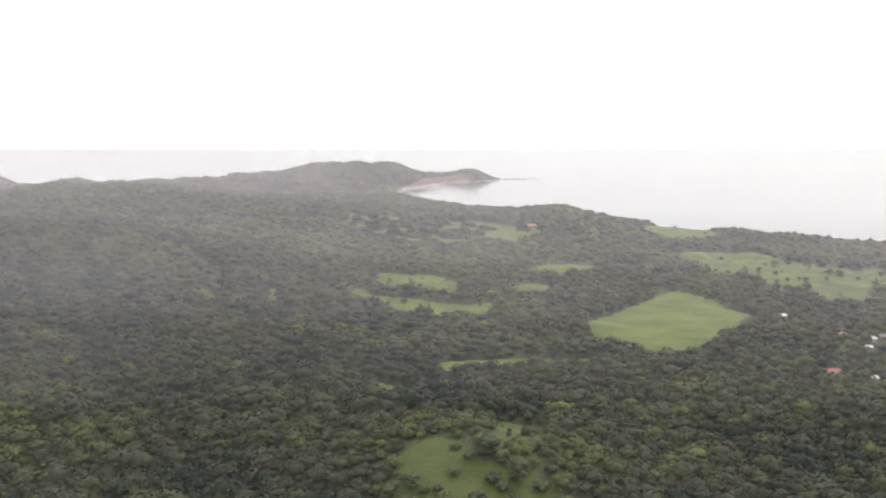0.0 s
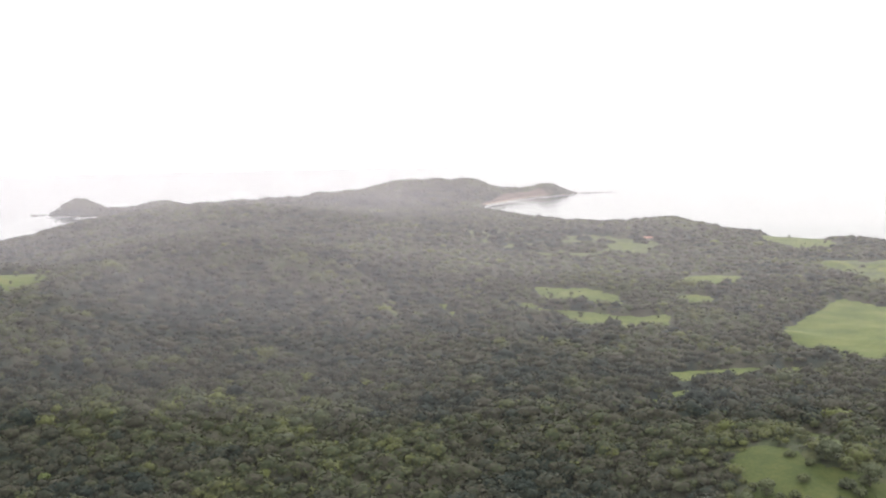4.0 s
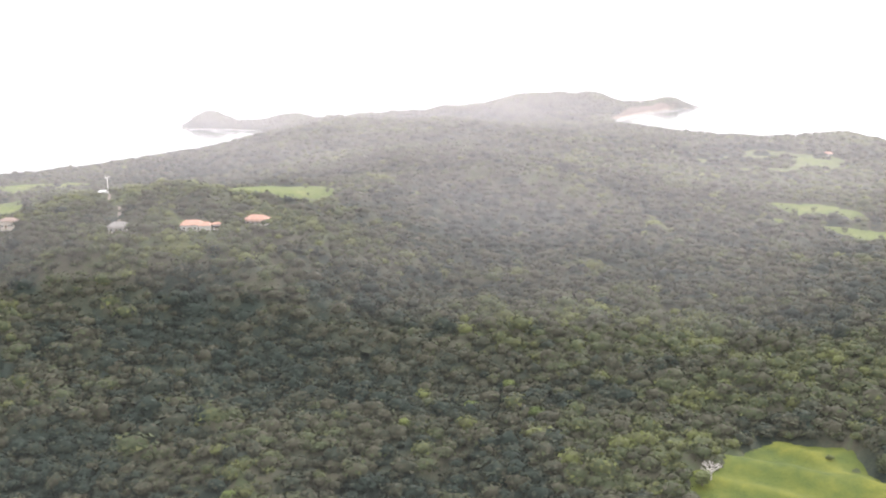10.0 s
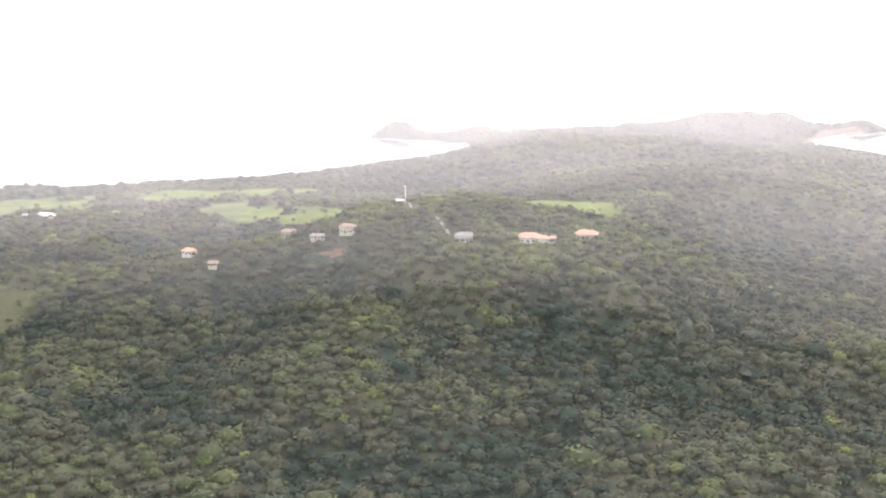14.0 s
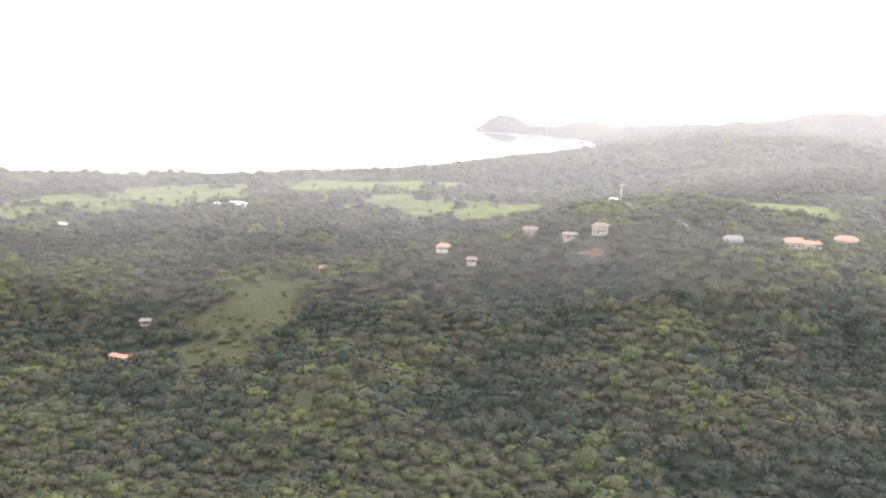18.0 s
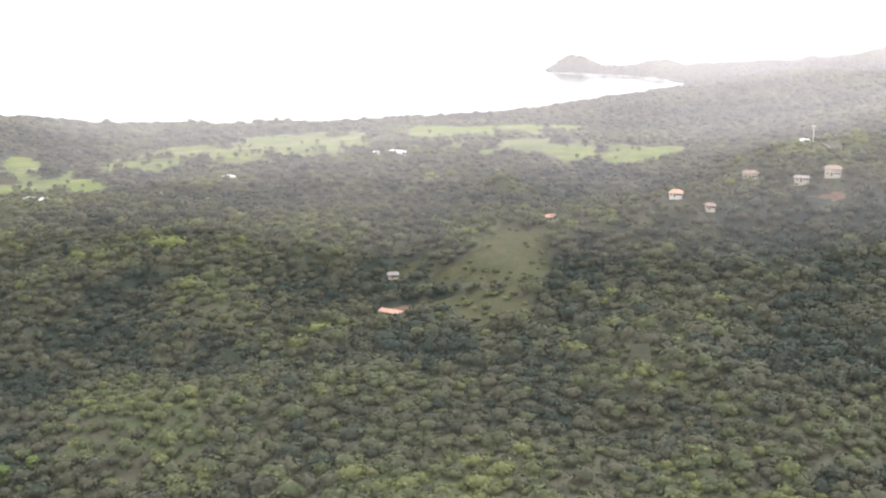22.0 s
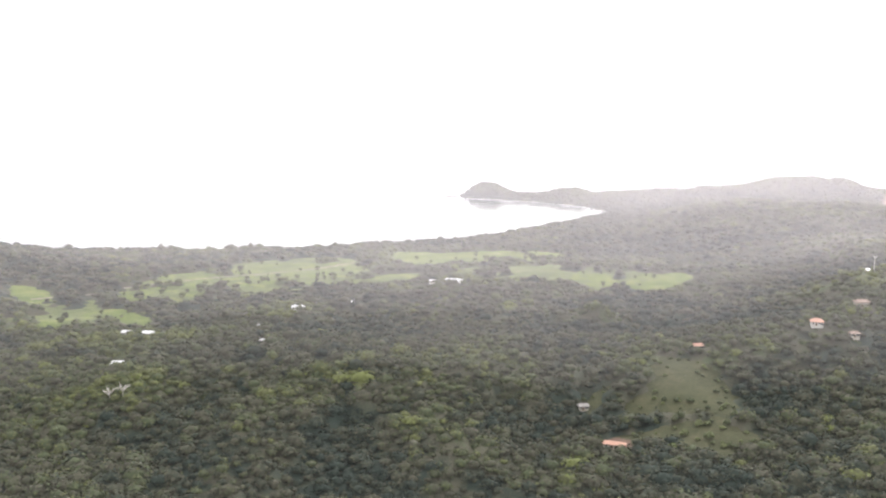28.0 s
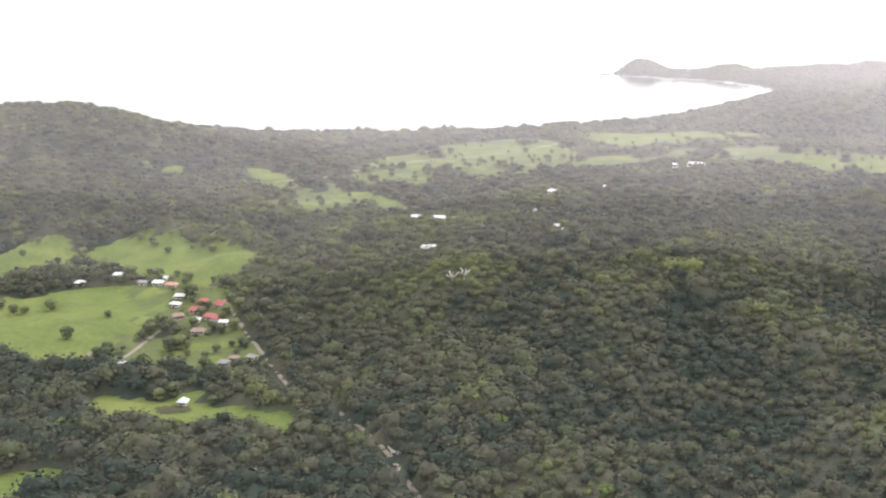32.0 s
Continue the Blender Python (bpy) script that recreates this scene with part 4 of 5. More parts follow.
def woods(label, spots, kinds, low, cell, sunk, crown_set, tufts=0):
    """A stretch of closed canopy. Each tree has a crown dome of its own; the domes merge into a lumpy canopy surface,
    and every crown rises out of it as an uneven dome of leaf clumps. kinds: share of the trees, crown radius from and to."""
    crowns, crown_f, leaf_shade = crown_set
    x, y, g = spots
    n = len(x)
    luck = RNG.uniform(0, 1, n) + 0.10 * wave(x, y, 70, 14)
    r = np.zeros(n)
    start = -9.0
    for share, r0, r1 in kinds:
        here = (luck >= start) & (luck < share)
        r[here] = RNG.uniform(r0, r1, here.sum())
        start = share
    knoll, crest = scrub_and_relief(x, y)
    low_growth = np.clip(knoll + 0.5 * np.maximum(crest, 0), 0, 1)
    r *= (1 + 0.15 * wave(x, y, 90, 11)) * (1 - 0.42 * low_growth)
    r = np.minimum(r, np.maximum(2.1, g * 0.8 + 1.2))
    for bx, by, br in BARE:
        r = np.minimum(r, np.maximum(1.5, np.hypot(x - bx, y - by) - br * 0.85))
    for line, width in ROADS:
        a = np.array(line)
        near = (x > a[:, 0].min() - 9) & (x < a[:, 0].max() + 9) & (y > a[:, 1].min() - 9) & (y < a[:, 1].max() + 9)
        r[near] = np.minimum(r[near], np.maximum(1.4, edge_dist(x[near], y[near], line, closed=False) - width * 0.5))
    tall = r * RNG.uniform(0.5, 0.9, n)
    # crests lighter, hollows darker: growth differs, and relief shading is put into the tint
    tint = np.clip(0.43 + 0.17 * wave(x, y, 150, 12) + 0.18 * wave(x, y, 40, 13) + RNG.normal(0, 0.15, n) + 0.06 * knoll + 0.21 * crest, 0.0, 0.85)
    tint = np.where(RNG.uniform(0, 1, n) > 0.997, 1.0, tint)
    foot = land(x, y) + low * (0.45 + 0.13 * r) * RNG.uniform(0.8, 1.3, n) * (1 - 0.4 * low_growth) + 1.1 * wave(x, y, 55, 15)

    # the inner canopy: the highest dome over each cell
    x0, y0 = x.min() - 12, y.min() - 12
    w, h = int((x.max() + 12 - x0) / cell) + 1, int((y.max() + 12 - y0) / cell) + 1
    top, hue = np.full(w * h, -1e6), np.zeros(w * h)
    jx, jy = RNG.uniform(-0.36, 0.36, w * h) * cell, RNG.uniform(-0.36, 0.36, w * h) * cell
    for group in np.array_split(np.argsort(r), 6):
        dx_, dy_, df, dr, dh, dt = (p[group] for p in (x, y, foot, r * 1.08, tall, tint))
        cx, cy = np.round((dx_ - x0) / cell).astype(int), np.round((dy_ - y0) / cell).astype(int)
        reach = int(math.ceil(dr.max() / cell))
        for i in range(-reach, reach + 1):
            for j in range(-reach, reach + 1):
                u, v = np.clip(cx + i, 0, w - 1), np.clip(cy + j, 0, h - 1)
                at = v * w + u
                rr = np.hypot(u * cell + x0 + jx[at] - dx_, v * cell + y0 + jy[at] - dy_) / dr
                m = rr < 1
                at = at[m]
                z = df[m] + dh[m] * np.sqrt(1 - 0.97 * rr[m] ** 2) - sunk
                np.maximum.at(top, at, z)
                won = top[at] <= z
                hue[at[won]] = dt[m][won]
    gx, gy, gf = sheet(x0 + np.arange(w) * cell, y0 + np.arange(h) * cell)
    gx, gy = gx + jx, gy + jy
    bare = top < -1e5
    # low growth fills the gaps between the crowns
    below = land(gx, gy)
    high, hues, grown = (top - below).reshape(h, w), hue.reshape(h, w), (~bare).reshape(h, w)
    for _ in range(3):
        total, shade, count = np.zeros((h, w)), np.zeros((h, w)), np.zeros((h, w))
        for axis, way in ((0, 1), (0, -1), (1, 1), (1, -1)):
            g1 = np.roll(grown, way, axis)
            total += np.where(g1, np.roll(high, way, axis), 0)
            shade += np.where(g1, np.roll(hues, way, axis), 0)
            count += g1
        fill = ~grown & (count > 0)
        high[fill] = total[fill] / count[fill] - 1.3
        hues[fill] = shade[fill] / count[fill]
        grown = grown | fill
    skirt = fill.ravel()
    top, hue = high.ravel() + below, hues.ravel()
    gf = gf[grown.ravel()[gf].all(1)]
    used, back = np.unique(gf, return_inverse=True)
    gx, gy, gz, gt = gx[used], gy[used], top[used], hue[used]
    ground_z = land(gx, gy)
    open_ground = bare[used] & (field_gap(gx, gy, FIELDS + SOILS) < 2.5)
    for bx, by, br in BARE:
        open_ground |= bare[used] & (np.hypot(gx - bx, gy - by) < br)
    for line, width in ROADS:
        a = np.array(line)
        near = (gx > a[:, 0].min() - 9) & (gx < a[:, 0].max() + 9) & (gy > a[:, 1].min() - 9) & (gy < a[:, 1].max() + 9)
        open_ground[near] |= bare[used][near] & (edge_dist(gx[near], gy[near], line, closed=False) < width * 0.5 + 1.5)
    thin_land = bare[used] & (field_gap(gx, gy, THIN) < 0)
    open_ground |= skirt[used]
    gz = np.where(open_ground, ground_z - 0.6, np.where(thin_land, ground_z - 0.3, np.maximum(gz, ground_z + 0.8)))
    quads = back.reshape(-1, 4)
    tris = np.concatenate([quads[:, [0, 1, 2]], quads[:, [0, 2, 3]]])

    # the crowns, each stretched and turned its own way
    shape = crowns[RNG.integers(0, len(crowns), n)] * np.stack([r * RNG.uniform(0.85, 1.15, n), r * RNG.uniform(0.85, 1.15, n), tall], 1)[:, None, :]
    spin = RNG.uniform(0, 6.2832, n)
    co, si = np.cos(spin)[:, None], np.sin(spin)[:, None]
    tv = np.stack([shape[..., 0] * co - shape[..., 1] * si, shape[..., 0] * si + shape[..., 1] * co, shape[..., 2]], 2) + np.stack([x, y, foot], 1)[:, None, :]
    per = crowns.shape[1]
    tv = tv.reshape(-1, 3)
    tf = (crown_f[None] + (len(gx) + np.arange(n) * per)[:, None, None]).reshape(-1, 3)
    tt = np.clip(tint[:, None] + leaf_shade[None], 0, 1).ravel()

    # undergrowth: sprays of leaves over the inner canopy
    edge = skirt[used] & (field_gap(gx, gy, FIELDS + SOILS) > 0.6)
    for bx, by, br in BARE:
        edge &= np.hypot(gx - bx, gy - by) > br
    grow = np.repeat(np.nonzero(edge | ~bare[used] | (gz > ground_z + 0.4))[0], tufts)
    m = len(grow)
    mid = np.stack([gx[grow], gy[grow], gz[grow]], 1) + RNG.uniform(-0.55, 0.55, (m, 3)) * (cell, cell, 1.4) + (0, 0, 0.7)
    tuft = (mid[:, None, :] + RNG.normal(0, 0.75, (m, 3, 3)) * (1, 1, 0.55)).reshape(-1, 3)
    tuft_f = len(gx) + len(tv) + np.arange(3 * m).reshape(-1, 3)
    tuft_t = np.repeat(gt[grow] + RNG.normal(0, 0.08, m), 3)

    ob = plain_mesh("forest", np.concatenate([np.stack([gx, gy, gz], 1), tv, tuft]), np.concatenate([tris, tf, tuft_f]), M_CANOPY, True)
    # inner canopy lowered by 0.12: shade under the crowns put into its tint
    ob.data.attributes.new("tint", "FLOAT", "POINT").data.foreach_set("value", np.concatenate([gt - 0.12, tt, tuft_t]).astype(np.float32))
    return tagged(ob, label, "forest", kind="stuff")


woods("dense dark green tropical woodland canopy on the near slopes", tree_spots(-1900, 600, 180, 550, 5.8),
      [(0.45, 1.9, 3.4), (0.76, 3.2, 4.8), (0.93, 4.6, 6.0), (0.985, 5.4, 6.6), (2, 6.4, 7.8)], 4.6, 5.4, 3.0, CROWNS, 7)
woods("dense mixed green woodland canopy below the house ridge", tree_spots(-2100, 800, 550, 760, 7.0),
      [(0.45, 2.2, 3.8), (0.76, 3.6, 5.2), (0.93, 5.0, 6.4), (0.985, 5.7, 6.8), (2, 6.6, 8.0)], 4.6, 6.0, 2.8, CROWNS, 7)
woods("dense mixed green woodland canopy on the middle slopes", tree_spots(-2100, 800, 760, 1220, 7.4),
      [(0.40, 2.4, 3.4), (0.70, 3.3, 4.6), (0.90, 4.5, 6.2), (2, 6.0, 8.2)], 4.6, 6.6, 2.4, MIDDLE_CROWNS, 3)
woods("dense green woodland canopy under the flight line", tree_spots(-1700, 420, -420, 405, 18.0, False),
      [(0.65, 7.6, 9.0), (0.95, 8.8, 10.2), (2, 9.0, 11.0)], 3.2, 11.0, 1.0, SMALL_CROWNS)
woods("distant hazy woodland canopy behind the shore", tree_spots(-2600, 1200, 1220, 3100, 9.2),
      [(0.40, 3.2, 4.4), (0.90, 4.4, 6.4), (2, 6.2, 8.0)], 3.0, 7.8, 1.2, SMALL_CROWNS)

# ---- lone trees ----


def limb(bm, a, b, r0, r1, sides=6):
    a, b = Vector(a), Vector(b)
    m = (b - a).to_track_quat("Z", "Y").to_matrix()
    ring = []
    for p, r in ((a, r0), (b, r1)):
        ring.append([bm.verts.new(p + m @ Vector((r * math.cos(6.2832 * k / sides), r * math.sin(6.2832 * k / sides), 0))) for k in range(sides)])
    for k in range(sides):
        bm.faces.new((ring[0][k], ring[0][(k + 1) % sides], ring[1][(k + 1) % sides], ring[1][k]))
    bm.faces.new(ring[1])


def trunk_mesh(rng, tall, spread):
    bm = bmesh.new()
    limb(bm, (0, 0, -0.8), (0.05, 0, tall * 0.3), 0.34, 0.27)
    limb(bm, (0.05, 0, tall * 0.3), (0.1, 0.1, tall * 0.62), 0.27, 0.14)
    for k in range(6):
        a = k * 1.05 + rng.uniform(-0.3, 0.3)
        limb(bm, (0.06, 0.03, tall * rng.uniform(0.3, 0.5)), (spread * 0.55 * math.cos(a), spread * 0.55 * math.sin(a), tall * rng.uniform(0.6, 0.78)), 0.13, 0.05, 5)
    return bm


def lone_tree(name, leaves, rng, tall, spread, label):
    root = new(name)
    part("trunk", trunk_mesh(rng, tall, spread), M_BARK, root)
    v, f = crown_shape(rng, 26, 190, rng.uniform(0.55, 0.8))
    low_v, low_f = crown_shape(rng, 12, 40, 0.4)
    v = np.concatenate([v * (spread, spread, spread * 1.1) + (0, 0, tall * 0.45), low_v * (spread * 0.9, spread * 0.9, -spread * 0.7) + (0, 0, tall * 0.42)])
    f = np.concatenate([f, low_f[:, ::-1] + len(v) - len(low_v)])
    me = bpy.data.meshes.new("crown")
    me.from_pydata(v.tolist(), [], f.tolist())
    me.materials.append(leaves)
    crown = new("crown", me)
    crown.parent = root
    return tagged(root, label, "tree")


def bush(rng, label):
    root = new("bush")
    bm = bmesh.new()
    for k in range(5):
        a = k * 1.26
        limb(bm, (0, 0, -0.5), (0.7 * math.cos(a), 0.7 * math.sin(a), 1.2), 0.1, 0.04, 5)
    part("stems", bm, M_BARK, root)
    v, f = crown_shape(rng, 16, 90, 0.55)
    me = bpy.data.meshes.new("foliage")
    me.from_pydata((v * (2.5, 2.5, 3.3) + (0, 0, 0.15)).tolist(), [], f.tolist())
    me.materials.append(M_LEAF)
    o = new("foliage", me)
    o.parent = root
    return tagged(root, label, "bush")


TREES = [lone_tree("tree", M_LEAF, RNG, t, s, "dark green round-crowned tree standing in pasture") for t, s in ((6.5, 3.6), (8.0, 4.4), (5.5, 3.2), (9.0, 5.2))]
BRIGHT = [lone_tree("tree", M_VIVID, RNG, t, s, "bright yellow-green tree above the dark canopy") for t, s in ((10.5, 4.0), (9.5, 4.6), (10.0, 3.4))]
BUSHES = [bush(RNG, "dense dark green bush in the grass") for _ in range(3)]
SPARE = TREES + BRIGHT + BUSHES


def plant(kinds, x, y, size=1.0, group="pasture trees"):
    src_ob = kinds[RNG.integers(0, len(kinds))]
    z = float(land(x, y)) + 0.6
    if src_ob in SPARE:
        SPARE.remove(src_ob)
        ob = src_ob
    else:
        ob = copy_thing(src_ob, Matrix.Identity(4))
    k = size * RNG.uniform(0.85, 1.15)
    ob.matrix_basis = pose(x, y, z, 0, 0, RNG.uniform(0, 360)) @ Matrix.Diagonal((k, k, k * RNG.uniform(0.85, 1.1), 1))
    return tagged(ob, group=group)


for x, y, k in ((-370, 465, 1.1), (-352, 499, 0.9), (-339, 453, 0.9), (-398, 423, 0.9), (-457, 349, 1.1), (-598, 409, 0.8), (-663, 359, 1.1),
                (-387, 424, 0.8), (-633, 477, 0.8), (-817, 474, 1.0), (-758, 392, 1.0), (-649, 368, 1.1), (-748, 391, 1.0), (-1011, 241, 1.0),
                (-1018, 231, 1.0), (-907, 458, 0.9), (-1230, 307, 0.9), (-1212, 313, 1.05), (-1185, 305, 1.2), (-1135, 240, 1.0)):
    plant(BRIGHT, x, y, k, "bright trees")
for x, y, k in ((-236, 364, 1.38), (-236, 349, 1.88), (-229, 350, 2.12), (-215, 370, 1.88), (-206, 367, 1.50), (-270, 356, 1.50), (-212, 346, 1.62), (-214, 422, 0.75), (-268, 346, 1.50)):
    plant(BUSHES, x, y, k, "meadow bushes")
for x, y, k in ((-194, 407, 1.25), (-195, 368, 0.95), (-191, 346, 1.0), (-201, 341, 1.1), (-197, 333, 0.9), (-209, 328, 1.0), (-188, 378, 1.0), (-276, 378, 0.8)):
    plant(TREES, x, y, k, "meadow trees")
for x, y, k in ((5, 476, 1.22), (11, 466, 1.35), (4, 453, 1.08), (-3, 442, 1.35), (-9, 442, 1.22), (-6, 427, 2.03), (0, 433, 1.62), (14, 433, 1.89), (21, 447, 1.89), (25, 442, 1.62), (29, 432, 1.89),
                (42, 446, 1.76), (42, 429, 2.03), (51, 427, 1.89), (24, 412, 2.43), (2, 415, 1.35), (-6, 415, 1.76), (36, 416, 1.62), (44, 413, 1.62), (-26, 425, 2.03), (11, 409, 1.76), (-16, 433, 1.62), (57, 424, 1.76)):
    plant(BUSHES, x, y, k, "knoll bushes")
for x, y, k in ((32, 450, 1.0), (20, 468, 1.3), (26, 463, 1.0), (36, 475, 0.9), (40, 505, 0.8), (52, 434, 0.9), (-32, 445, 0.8), (-24, 441, 0.8), (-14, 446, 0.7), (57, 436, 0.9), (-33, 417, 0.9), (65, 430, 0.8)):
    plant(TREES, x, y, k, "knoll trees")
for x, y, k in ((-896, 528, 0.90), (-899, 506, 1.03), (-911, 505, 1.16), (-888, 525, 1.29), (-879, 514, 0.90), (-864, 507, 1.03), (-861, 492, 1.16), (-887, 495, 1.29), (-882, 494, 0.90), (-897, 485, 1.03), (-871, 493, 1.16), (-884, 477, 1.29), (-869, 543, 0.90)):
    plant(BUSHES, x, y, k, "spur bushes")
for x, y, k in ((-1454, 456, 0.75), (-1459, 413, 0.75), (-1498, 465, 1.1), (-1518, 453, 0.8), (-1511, 454, 0.7), (-1532, 462, 0.9), (-1541, 589, 0.9), (-1579, 569, 0.9), (-1496, 617, 0.8), (-1512, 629, 0.8),
                (-1364, 331, 0.9), (-1335, 332, 0.9), (-1310, 329, 0.8), (-1358, 338, 0.8), (-1248, 436, 1.2)):
    plant(TREES, x, y, k)


def scatter(kinds, poly_index, count, size=0.8, group="pasture trees"):
    """Trees strewn over one pasture, thicker along its edges."""
    poly = FIELDS[poly_index]
    a = np.array(poly)
    lo, hi = a.min(0), a.max(0)
    made = 0
    for _ in range(count * 40):
        x, y = RNG.uniform(lo[0], hi[0]), RNG.uniform(lo[1], hi[1])
        px, py = np.array([x]), np.array([y])
        if inside(px, py, poly)[0] and (edge_dist(px, py, poly)[0] < 12 or RNG.uniform() < 0.25):
            plant(kinds, x, y, size * RNG.uniform(0.6, 1.15), group)
            made += 1
            if made >= count:
                return


for index, count, size in ((-3, 34, 0.75), (-2, 24, 0.75), (-1, 5, 0.5), (1, 10, 0.7), (2, 12, 0.7), (3, 2, 0.6), (8, 8, 0.5), (9, 22, 0.9), (10, 8, 0.8), (11, 3, 0.7), (12, 6, 0.8), (18, 14, 0.6),
                           (19, 26, 0.9), (20, 4, 0.8), (21, 48, 0.9), (22, 20, 0.9), (23, 5, 0.7), (24, 7, 0.7), (25, 3, 0.7), (26, 4, 0.7), (29, 6, 0.7),
                           (30, 14, 0.7), (37, 6, 0.7)):
    scatter(TREES if index > 8 else BUSHES if index < 0 else TREES + BUSHES, index, count, size)
for x, y, k in ((-1387, 411, 1.1), (-1391, 407, 0.9), (-1383, 413, 0.8), (-1378, 401, 0.7), (-1414, 430, 0.9), (-1416, 437, 1.0), (-1413, 446, 0.8), (-1421, 386, 0.8), (-1429, 391, 0.9), (-1425, 397, 0.8),
                (-1387, 384, 0.7), (-1366, 399, 0.6), (-1364, 411, 0.6), (-1358, 421, 0.8), (-1349, 420, 0.9), (-1415, 499, 1.0), (-1421, 505, 1.0), (-1411, 490, 0.8), (-1424, 487, 0.7), (-1472, 531, 0.8),
                (-1510, 547, 1.0), (-1527, 540, 1.1), (-1546, 535, 1.0), (-1525, 523, 0.9), (-1518, 546, 1.0), (-1533, 521, 0.9), (-1481, 547, 1.0), (-1497, 546, 0.9), (-1394, 464, 0.7), (-1395, 478, 0.8),
                (-1380, 470, 0.8), (-1383, 488, 0.9), (-1379, 462, 0.7), (-1401, 480, 0.6), (-1399, 438, 0.7), (-1393, 448, 0.6), (-1366, 447, 0.7), (-1372, 440, 0.7), (-1409, 467, 0.7), (-1374, 478, 0.9),
                (-1432, 527, 0.8), (-1445, 535, 0.8), (-1456, 537, 0.9), (-1433, 535, 0.9), (-1357, 385, 0.8), (-1344, 392, 0.7), (-1362, 388, 0.7), (-1398, 386, 0.8), (-1392, 381, 0.8)):
    plant(TREES, x, y, k, "village trees")
for ob in SPARE:
    for o in (*ob.children_recursive, ob):
        bpy.data.objects.remove(o)

# ---- single things ----


def dead_tree(x, y, tall):
    """A bleached bare tree with forked limbs."""
    root = tagged(new("dead_tree"), "bleached grey-white bare tree in the canopy", "dead tree")
    rng = np.random.default_rng(3)
    bm = bmesh.new()
    limb(bm, (0, 0, -0.8), (0.2, 0, tall * 0.45), 0.4, 0.3)
    part("trunk", bm, M_BLEACHED, root)
    for k in range(9):
        a = k * 0.7 + rng.uniform(-0.2, 0.2)
        bm = bmesh.new()
        p = Vector((0.2, 0, tall * rng.uniform(0.3, 0.45)))
        q = p + Vector((2.2 * math.cos(a), 2.2 * math.sin(a), rng.uniform(1.2, 2.6)))
        limb(bm, p, q, 0.26, 0.18)
        for _ in range(4):
            e = q + Vector((rng.uniform(-1.8, 1.8) + 1.2 * math.cos(a), rng.uniform(-1.8, 1.8) + 1.2 * math.sin(a), rng.uniform(0.6, 2.0)))
            limb(bm, q, e, 0.17, 0.1, 5)
        part("branch", bm, M_BLEACHED, root)
    root.matrix_basis = pose(x, y, float(land(x, y)) + 1.0)
    return root


dead_tree(-1227, 476, 14)
dead_tree(-1234, 474, 11)
dead_tree(-272, 382, 6)
dead_tree(-191, 364, 6)

gate = tagged(new("entrance_wall"), "white angled entrance wall beside the dirt road", "wall")
for (ax, ay), (bx, by) in (((-3.6, 3.0), (-1.2, -1.2)), ((-1.2, -1.2), (4.2, -3.2))):
    bm = box(math.hypot(bx - ax, by - ay), 0.4, 1.5, bevel=0.05)
    part("wall_leg", bm, M_WHITE, gate).matrix_basis = pose((ax + bx) / 2, (ay + by) / 2, 0, 0, 0, math.degrees(math.atan2(by - ay, bx - ax)))
for px, py in ((-3.6, 3.0), (-1.2, -1.2), (4.2, -3.2)):
    part("pillar", box(0.7, 0.7, 2.0, x=px, y=py, bevel=0.06), M_WHITE, gate)
gate.matrix_basis = pose(-1230, 285, float(land(-1230, 285)) + 0.5)

tank = tagged(new("water_tower"), "small white water tower rising from the trees", "water tower")
for px in (-0.9, 0.9):
    for py in (-0.9, 0.9):
        part("leg", box(0.2, 0.2, 8.0, x=px, y=py), M_WHITE, tank)
bm = bmesh.new()
bmesh.ops.create_cone(bm, cap_ends=True, segments=16, radius1=1.5, radius2=1.5, depth=2.6, matrix=Matrix.Translation((0, 0, 9.3)))
part("tank", bm, M_ZINC, tank)
bm = bmesh.new()
bmesh.ops.create_cone(bm, cap_ends=True, segments=16, radius1=1.65, radius2=0.1, depth=0.9, matrix=Matrix.Translation((0, 0, 11.05)))
part("lid", bm, M_GREY, tank)
tank.matrix_basis = pose(-1202, 700, float(land(-1202, 700)))

mast = tagged(new("radio_mast"), "slender pale radio mast with a crossbar on the ridge", "mast")
part("plinth", box(1.6, 1.6, 1.0, z=-0.5, bevel=0.05), M_WHITE, mast)
bm = bmesh.new()
limb(bm, (0, 0, 0), (0, 0, 15), 0.5, 0.25, 8)
part("pole", bm, M_WHITE, mast)
part("crossbar", box(3.2, 0.3, 0.3, z=14.2, bevel=0.04), M_WHITE, mast)
for px in (-1.4, 1.4):
    part("antenna", box(0.3, 0.3, 1.8, x=px, z=13.6, bevel=0.04), M_WHITE, mast)
mast.matrix_basis = pose(-684, 838, float(land(-684, 838)), 0, 0, 10)

# ---- shore: beach, surf, rocks ----


def shore_band(name, label, category, mat, inner, outer, height, area, step, kind="structure", gaps=0.0):
    x, y, f = sheet(np.arange(area[0], area[1], step), np.arange(area[2], area[3], step))
    c = shore(x[f].mean(1), y[f].mean(1))
    ok = (c > outer) & (c < inner)
    if gaps:
        ok &= wave(x[f].mean(1), y[f].mean(1), 38, 31) + 0.5 * wave(x[f].mean(1), y[f].mean(1), 12, 32) > gaps
    f = f[ok]
    used, back = np.unique(f, return_inverse=True)
    x, y = x[used], y[used]
    z = np.maximum(land(x, y), 0) + height
    return tagged(plain_mesh(name, np.stack([x, y, z], 1), back.reshape(-1, 4), mat, True), label, category, kind=kind)


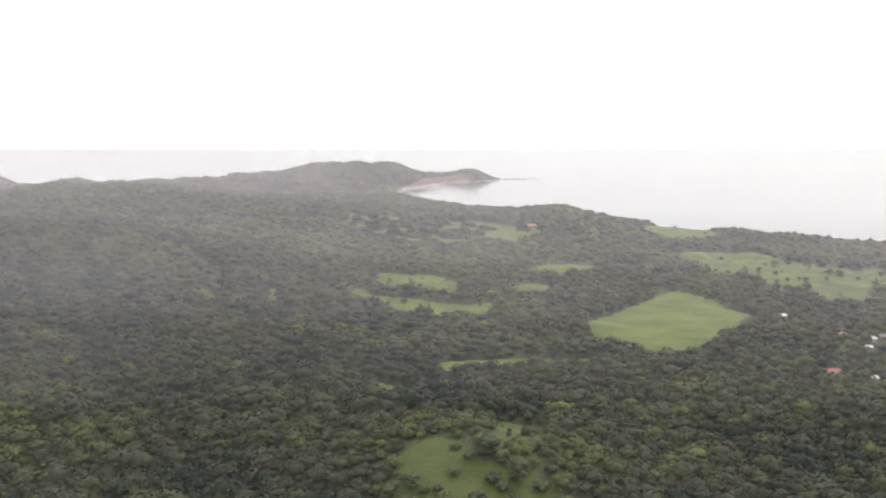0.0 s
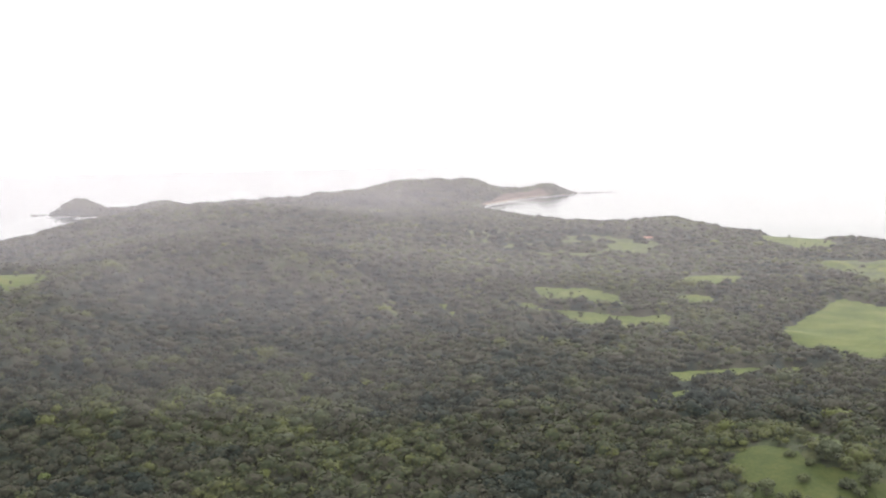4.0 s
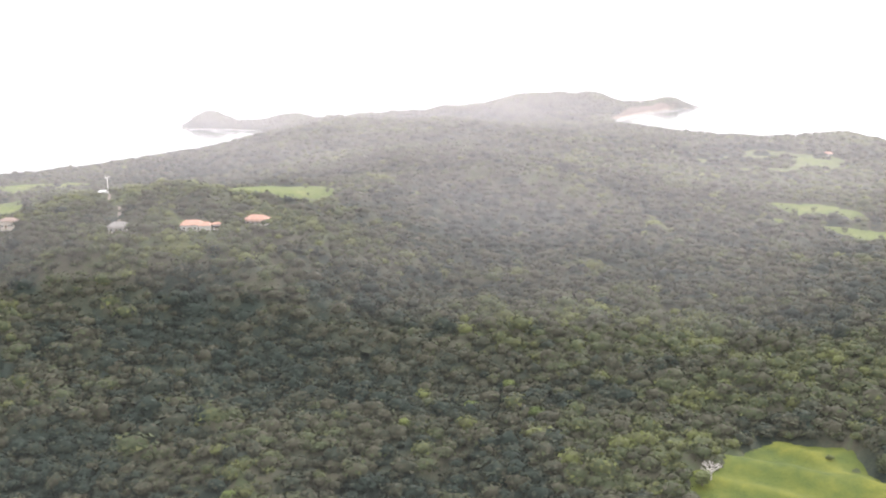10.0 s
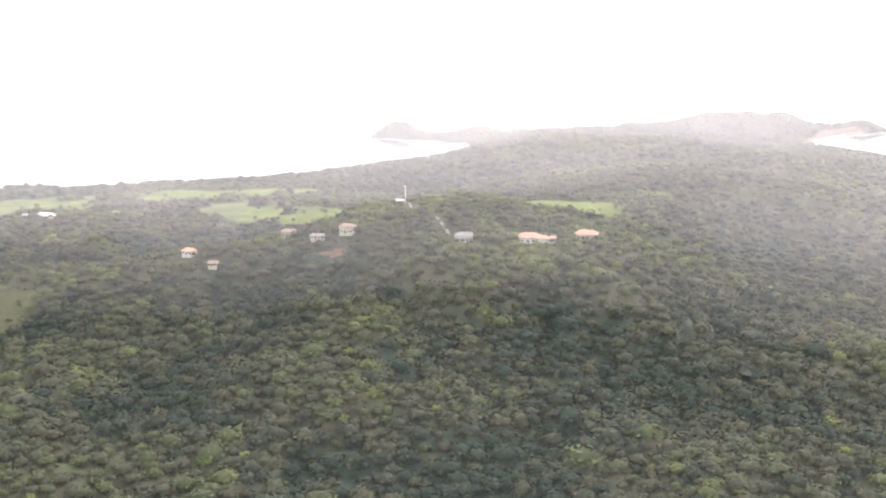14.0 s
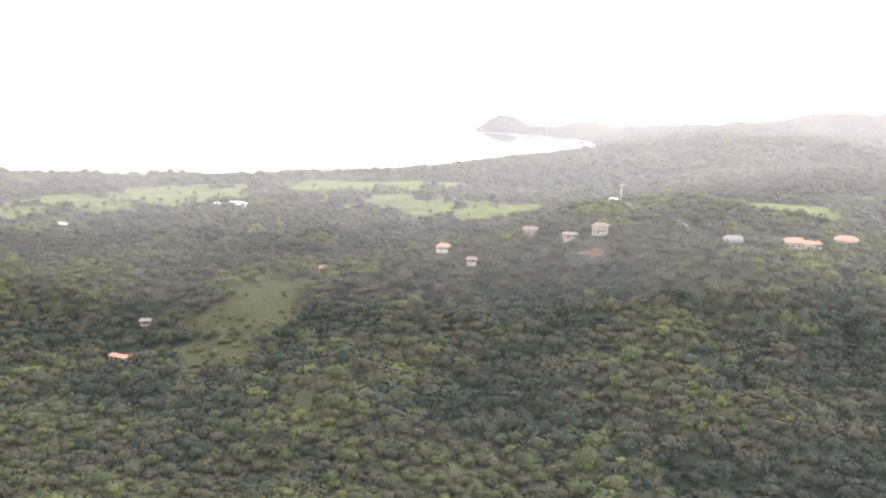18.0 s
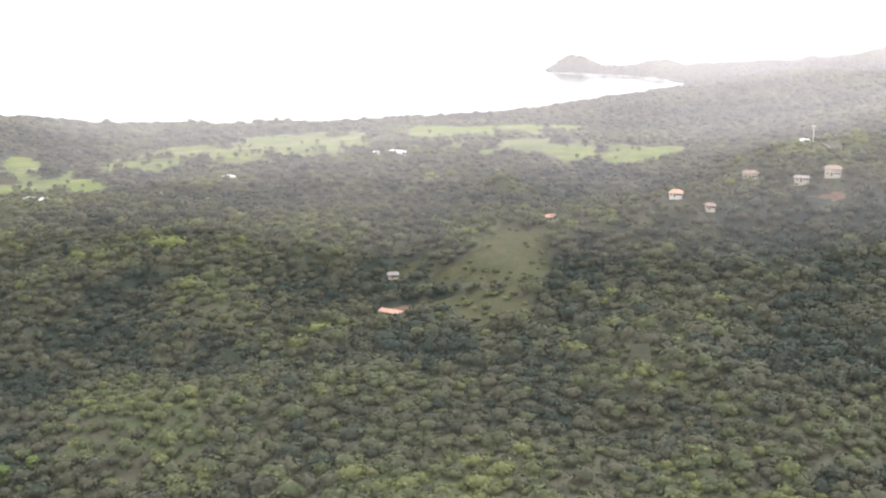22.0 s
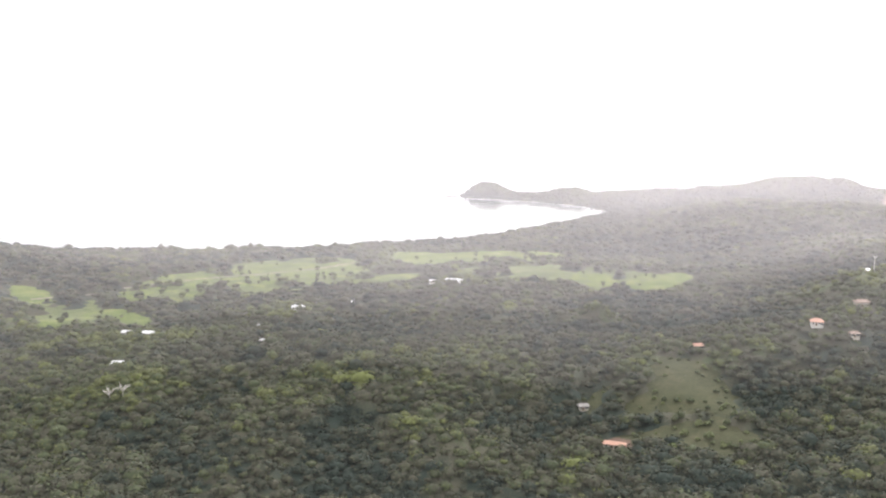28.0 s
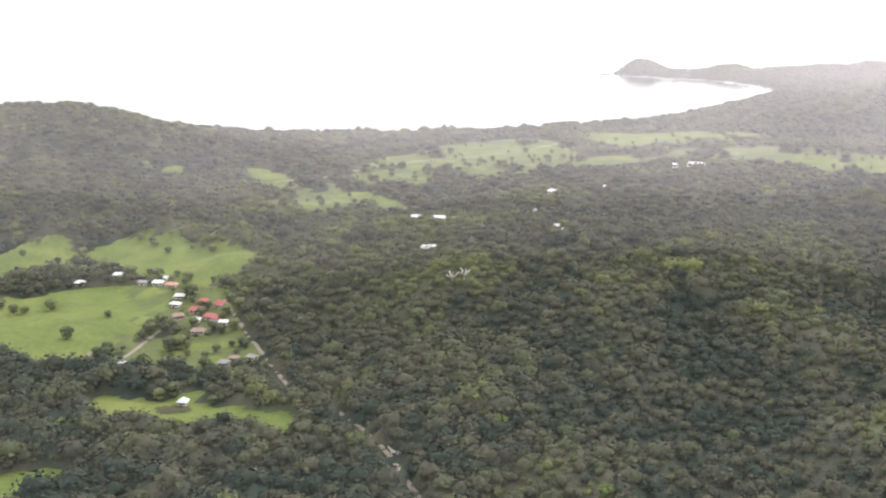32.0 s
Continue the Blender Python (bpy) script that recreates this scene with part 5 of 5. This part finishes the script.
shore_band("beach", "narrow pale sand beach along the bay", "beach", M_SAND, 10, -2.5, 0.35, (-1950, -760, 1330, 2560), 4.0)
shore_band("beach", "narrow pale sand beach of the eastern shore", "beach", M_SAND, 9, -2.5, 0.35, (-160, 700, 1480, 2960), 4.0)
for near, far, gap in ((-5, -8.5, -0.3), (-16, -20, 0.0), (-31, -36, 0.25), (-52, -58, 0.4)):
    shore_band("surf", "broken white lines of surf off the beach", "surf", M_FOAM, near, far, 0.2, (-1950, -760, 1330, 2560), 3.0, "stuff", gap)
    shore_band("surf", "broken white lines of surf off the eastern shore", "surf", M_FOAM, near, far, 0.2, (-160, 760, 1480, 2960), 3.0, "stuff", gap)


def rock(x, y, size):
    bm = bmesh.new()
    bmesh.ops.create_icosphere(bm, subdivisions=2, radius=size)
    for v in bm.verts:
        v.co *= 1 + 0.35 * noise.noise(v.co * (1.4 / size) + Vector((x, y, 0)))
        v.co.z *= 0.45
    me = bpy.data.meshes.new("sea_rock")
    bm.to_mesh(me)
    bm.free()
    me.materials.append(M_ROCK)
    ob = new("sea_rock", me)
    ob.location = (x, y, 0.2)
    return tagged(ob, "low dark rock of the reef off the headland", "rock", group="reef rocks")


for k in range(16):
    rock(172 + k * 6.5 + RNG.uniform(-2, 2), 2962 + 2.2 * k + RNG.uniform(-4, 4), RNG.uniform(2.5, 5.0) * (1 - 0.03 * k))
for k in range(7):
    rock(-1168 - k * 4.0 + RNG.uniform(-2, 2), 2560 - k * 4 + RNG.uniform(-6, 6), RNG.uniform(2.5, 5.0))

# ---- low cloud and haze in the air, as see-through sheets ----
M_MIST = bpy.data.materials.new("thin_mist")
M_MIST.use_nodes = True
mn, ml = M_MIST.node_tree.nodes, M_MIST.node_tree.links
mn.clear()
m_out, m_mix, m_half, m_clear, m_dif, m_tra, m_noise, m_map, m_geo, m_thick, m_mul = (mn.new("ShaderNode" + k) for k in (
    "OutputMaterial", "MixShader", "MixShader", "BsdfTransparent", "BsdfDiffuse", "BsdfTranslucent", "TexNoise", "MapRange", "NewGeometry", "Attribute", "Math"))
m_thick.attribute_name, m_mul.operation = "thick", "MULTIPLY"
m_dif.inputs[0].default_value = m_tra.inputs[0].default_value = (1.0, 0.94, 1.0, 1)
m_noise.inputs["Scale"].default_value, m_noise.inputs["Detail"].default_value = 0.004, 3
m_map.inputs["From Min"].default_value, m_map.inputs["From Max"].default_value = 0.25, 0.75
m_map.inputs["To Min"].default_value, m_map.inputs["To Max"].default_value = 0.5, 1.5
for a, b in ((m_geo.outputs["Position"], m_noise.inputs["Vector"]), (m_noise.outputs[0], m_map.inputs[0]), (m_map.outputs[0], m_mul.inputs[0]),
             (m_thick.outputs["Fac"], m_mul.inputs[1]), (m_mul.outputs[0], m_mix.inputs[0]),
             (m_dif.outputs[0], m_half.inputs[1]), (m_tra.outputs[0], m_half.inputs[2]), (m_clear.outputs[0], m_mix.inputs[1]),
             (m_half.outputs[0], m_mix.inputs[2]), (m_mix.outputs[0], m_out.inputs[0])):
    ml.new(a, b)


def mist(label, y0, share, x0=-4600, x1=3200, top=700, rise=45, fade=0.0):
    """An added sheet that stands in for haze over the ground: thin at its foot, and at its ends where fade is set."""
    xs = np.linspace(x0, x1, 90)
    level = np.concatenate([np.linspace(-3, rise, 8), np.linspace(rise + 30, top, 12)])
    x, k, f = sheet(xs, np.arange(len(level)))
    y = y0 + 50 * np.sin(x / 700 + y0)
    up = level[k.astype(int)]
    ob = plain_mesh("mist_bank", np.stack([x, y, np.maximum(land(x, y), 0) + up], 1), f, M_MIST, True)
    thick = share * (np.clip(up / rise, 0, 1) ** 0.8 if not fade else np.clip(up / rise - 0.45, 0, 0.55) / 0.55)
    if fade:
        u = np.clip(np.minimum(x - x0, x1 - x) / fade, 0, 1)
        thick = thick * u * u * (3 - 2 * u)
    # thinner over the eastern lowland, and open towards the western headland
    thick = thick * np.clip((top - up) / (top * 0.55), 0, 1) * np.interp(x, (-1300, -1000, -750, -550, -200, 200), (0.95, 0.65 if y0 > 1100 else 0.9, 1.0, 1.15, 0.8, 0.65))
    ob.data.attributes.new("thick", "FLOAT", "POINT").data.foreach_set("value", thick.astype(np.float32))
    return tagged(ob, label, "mist", kind="structure")


# near haze sheet, added to lift the darks of everything behind it
mist("thin white veil of haze over the near slopes", 190, 0.014, rise=12)
for my, share in ((560, 0.075), (830, 0.10), (1150, 0.10), (1560, 0.10), (2050, 0.15)):
    mist("thin white veil of haze over the land", my, share)
mist("drifting wisp of low white cloud", 1330, 0.10, -1050, -150, 260, 90, 220.0)
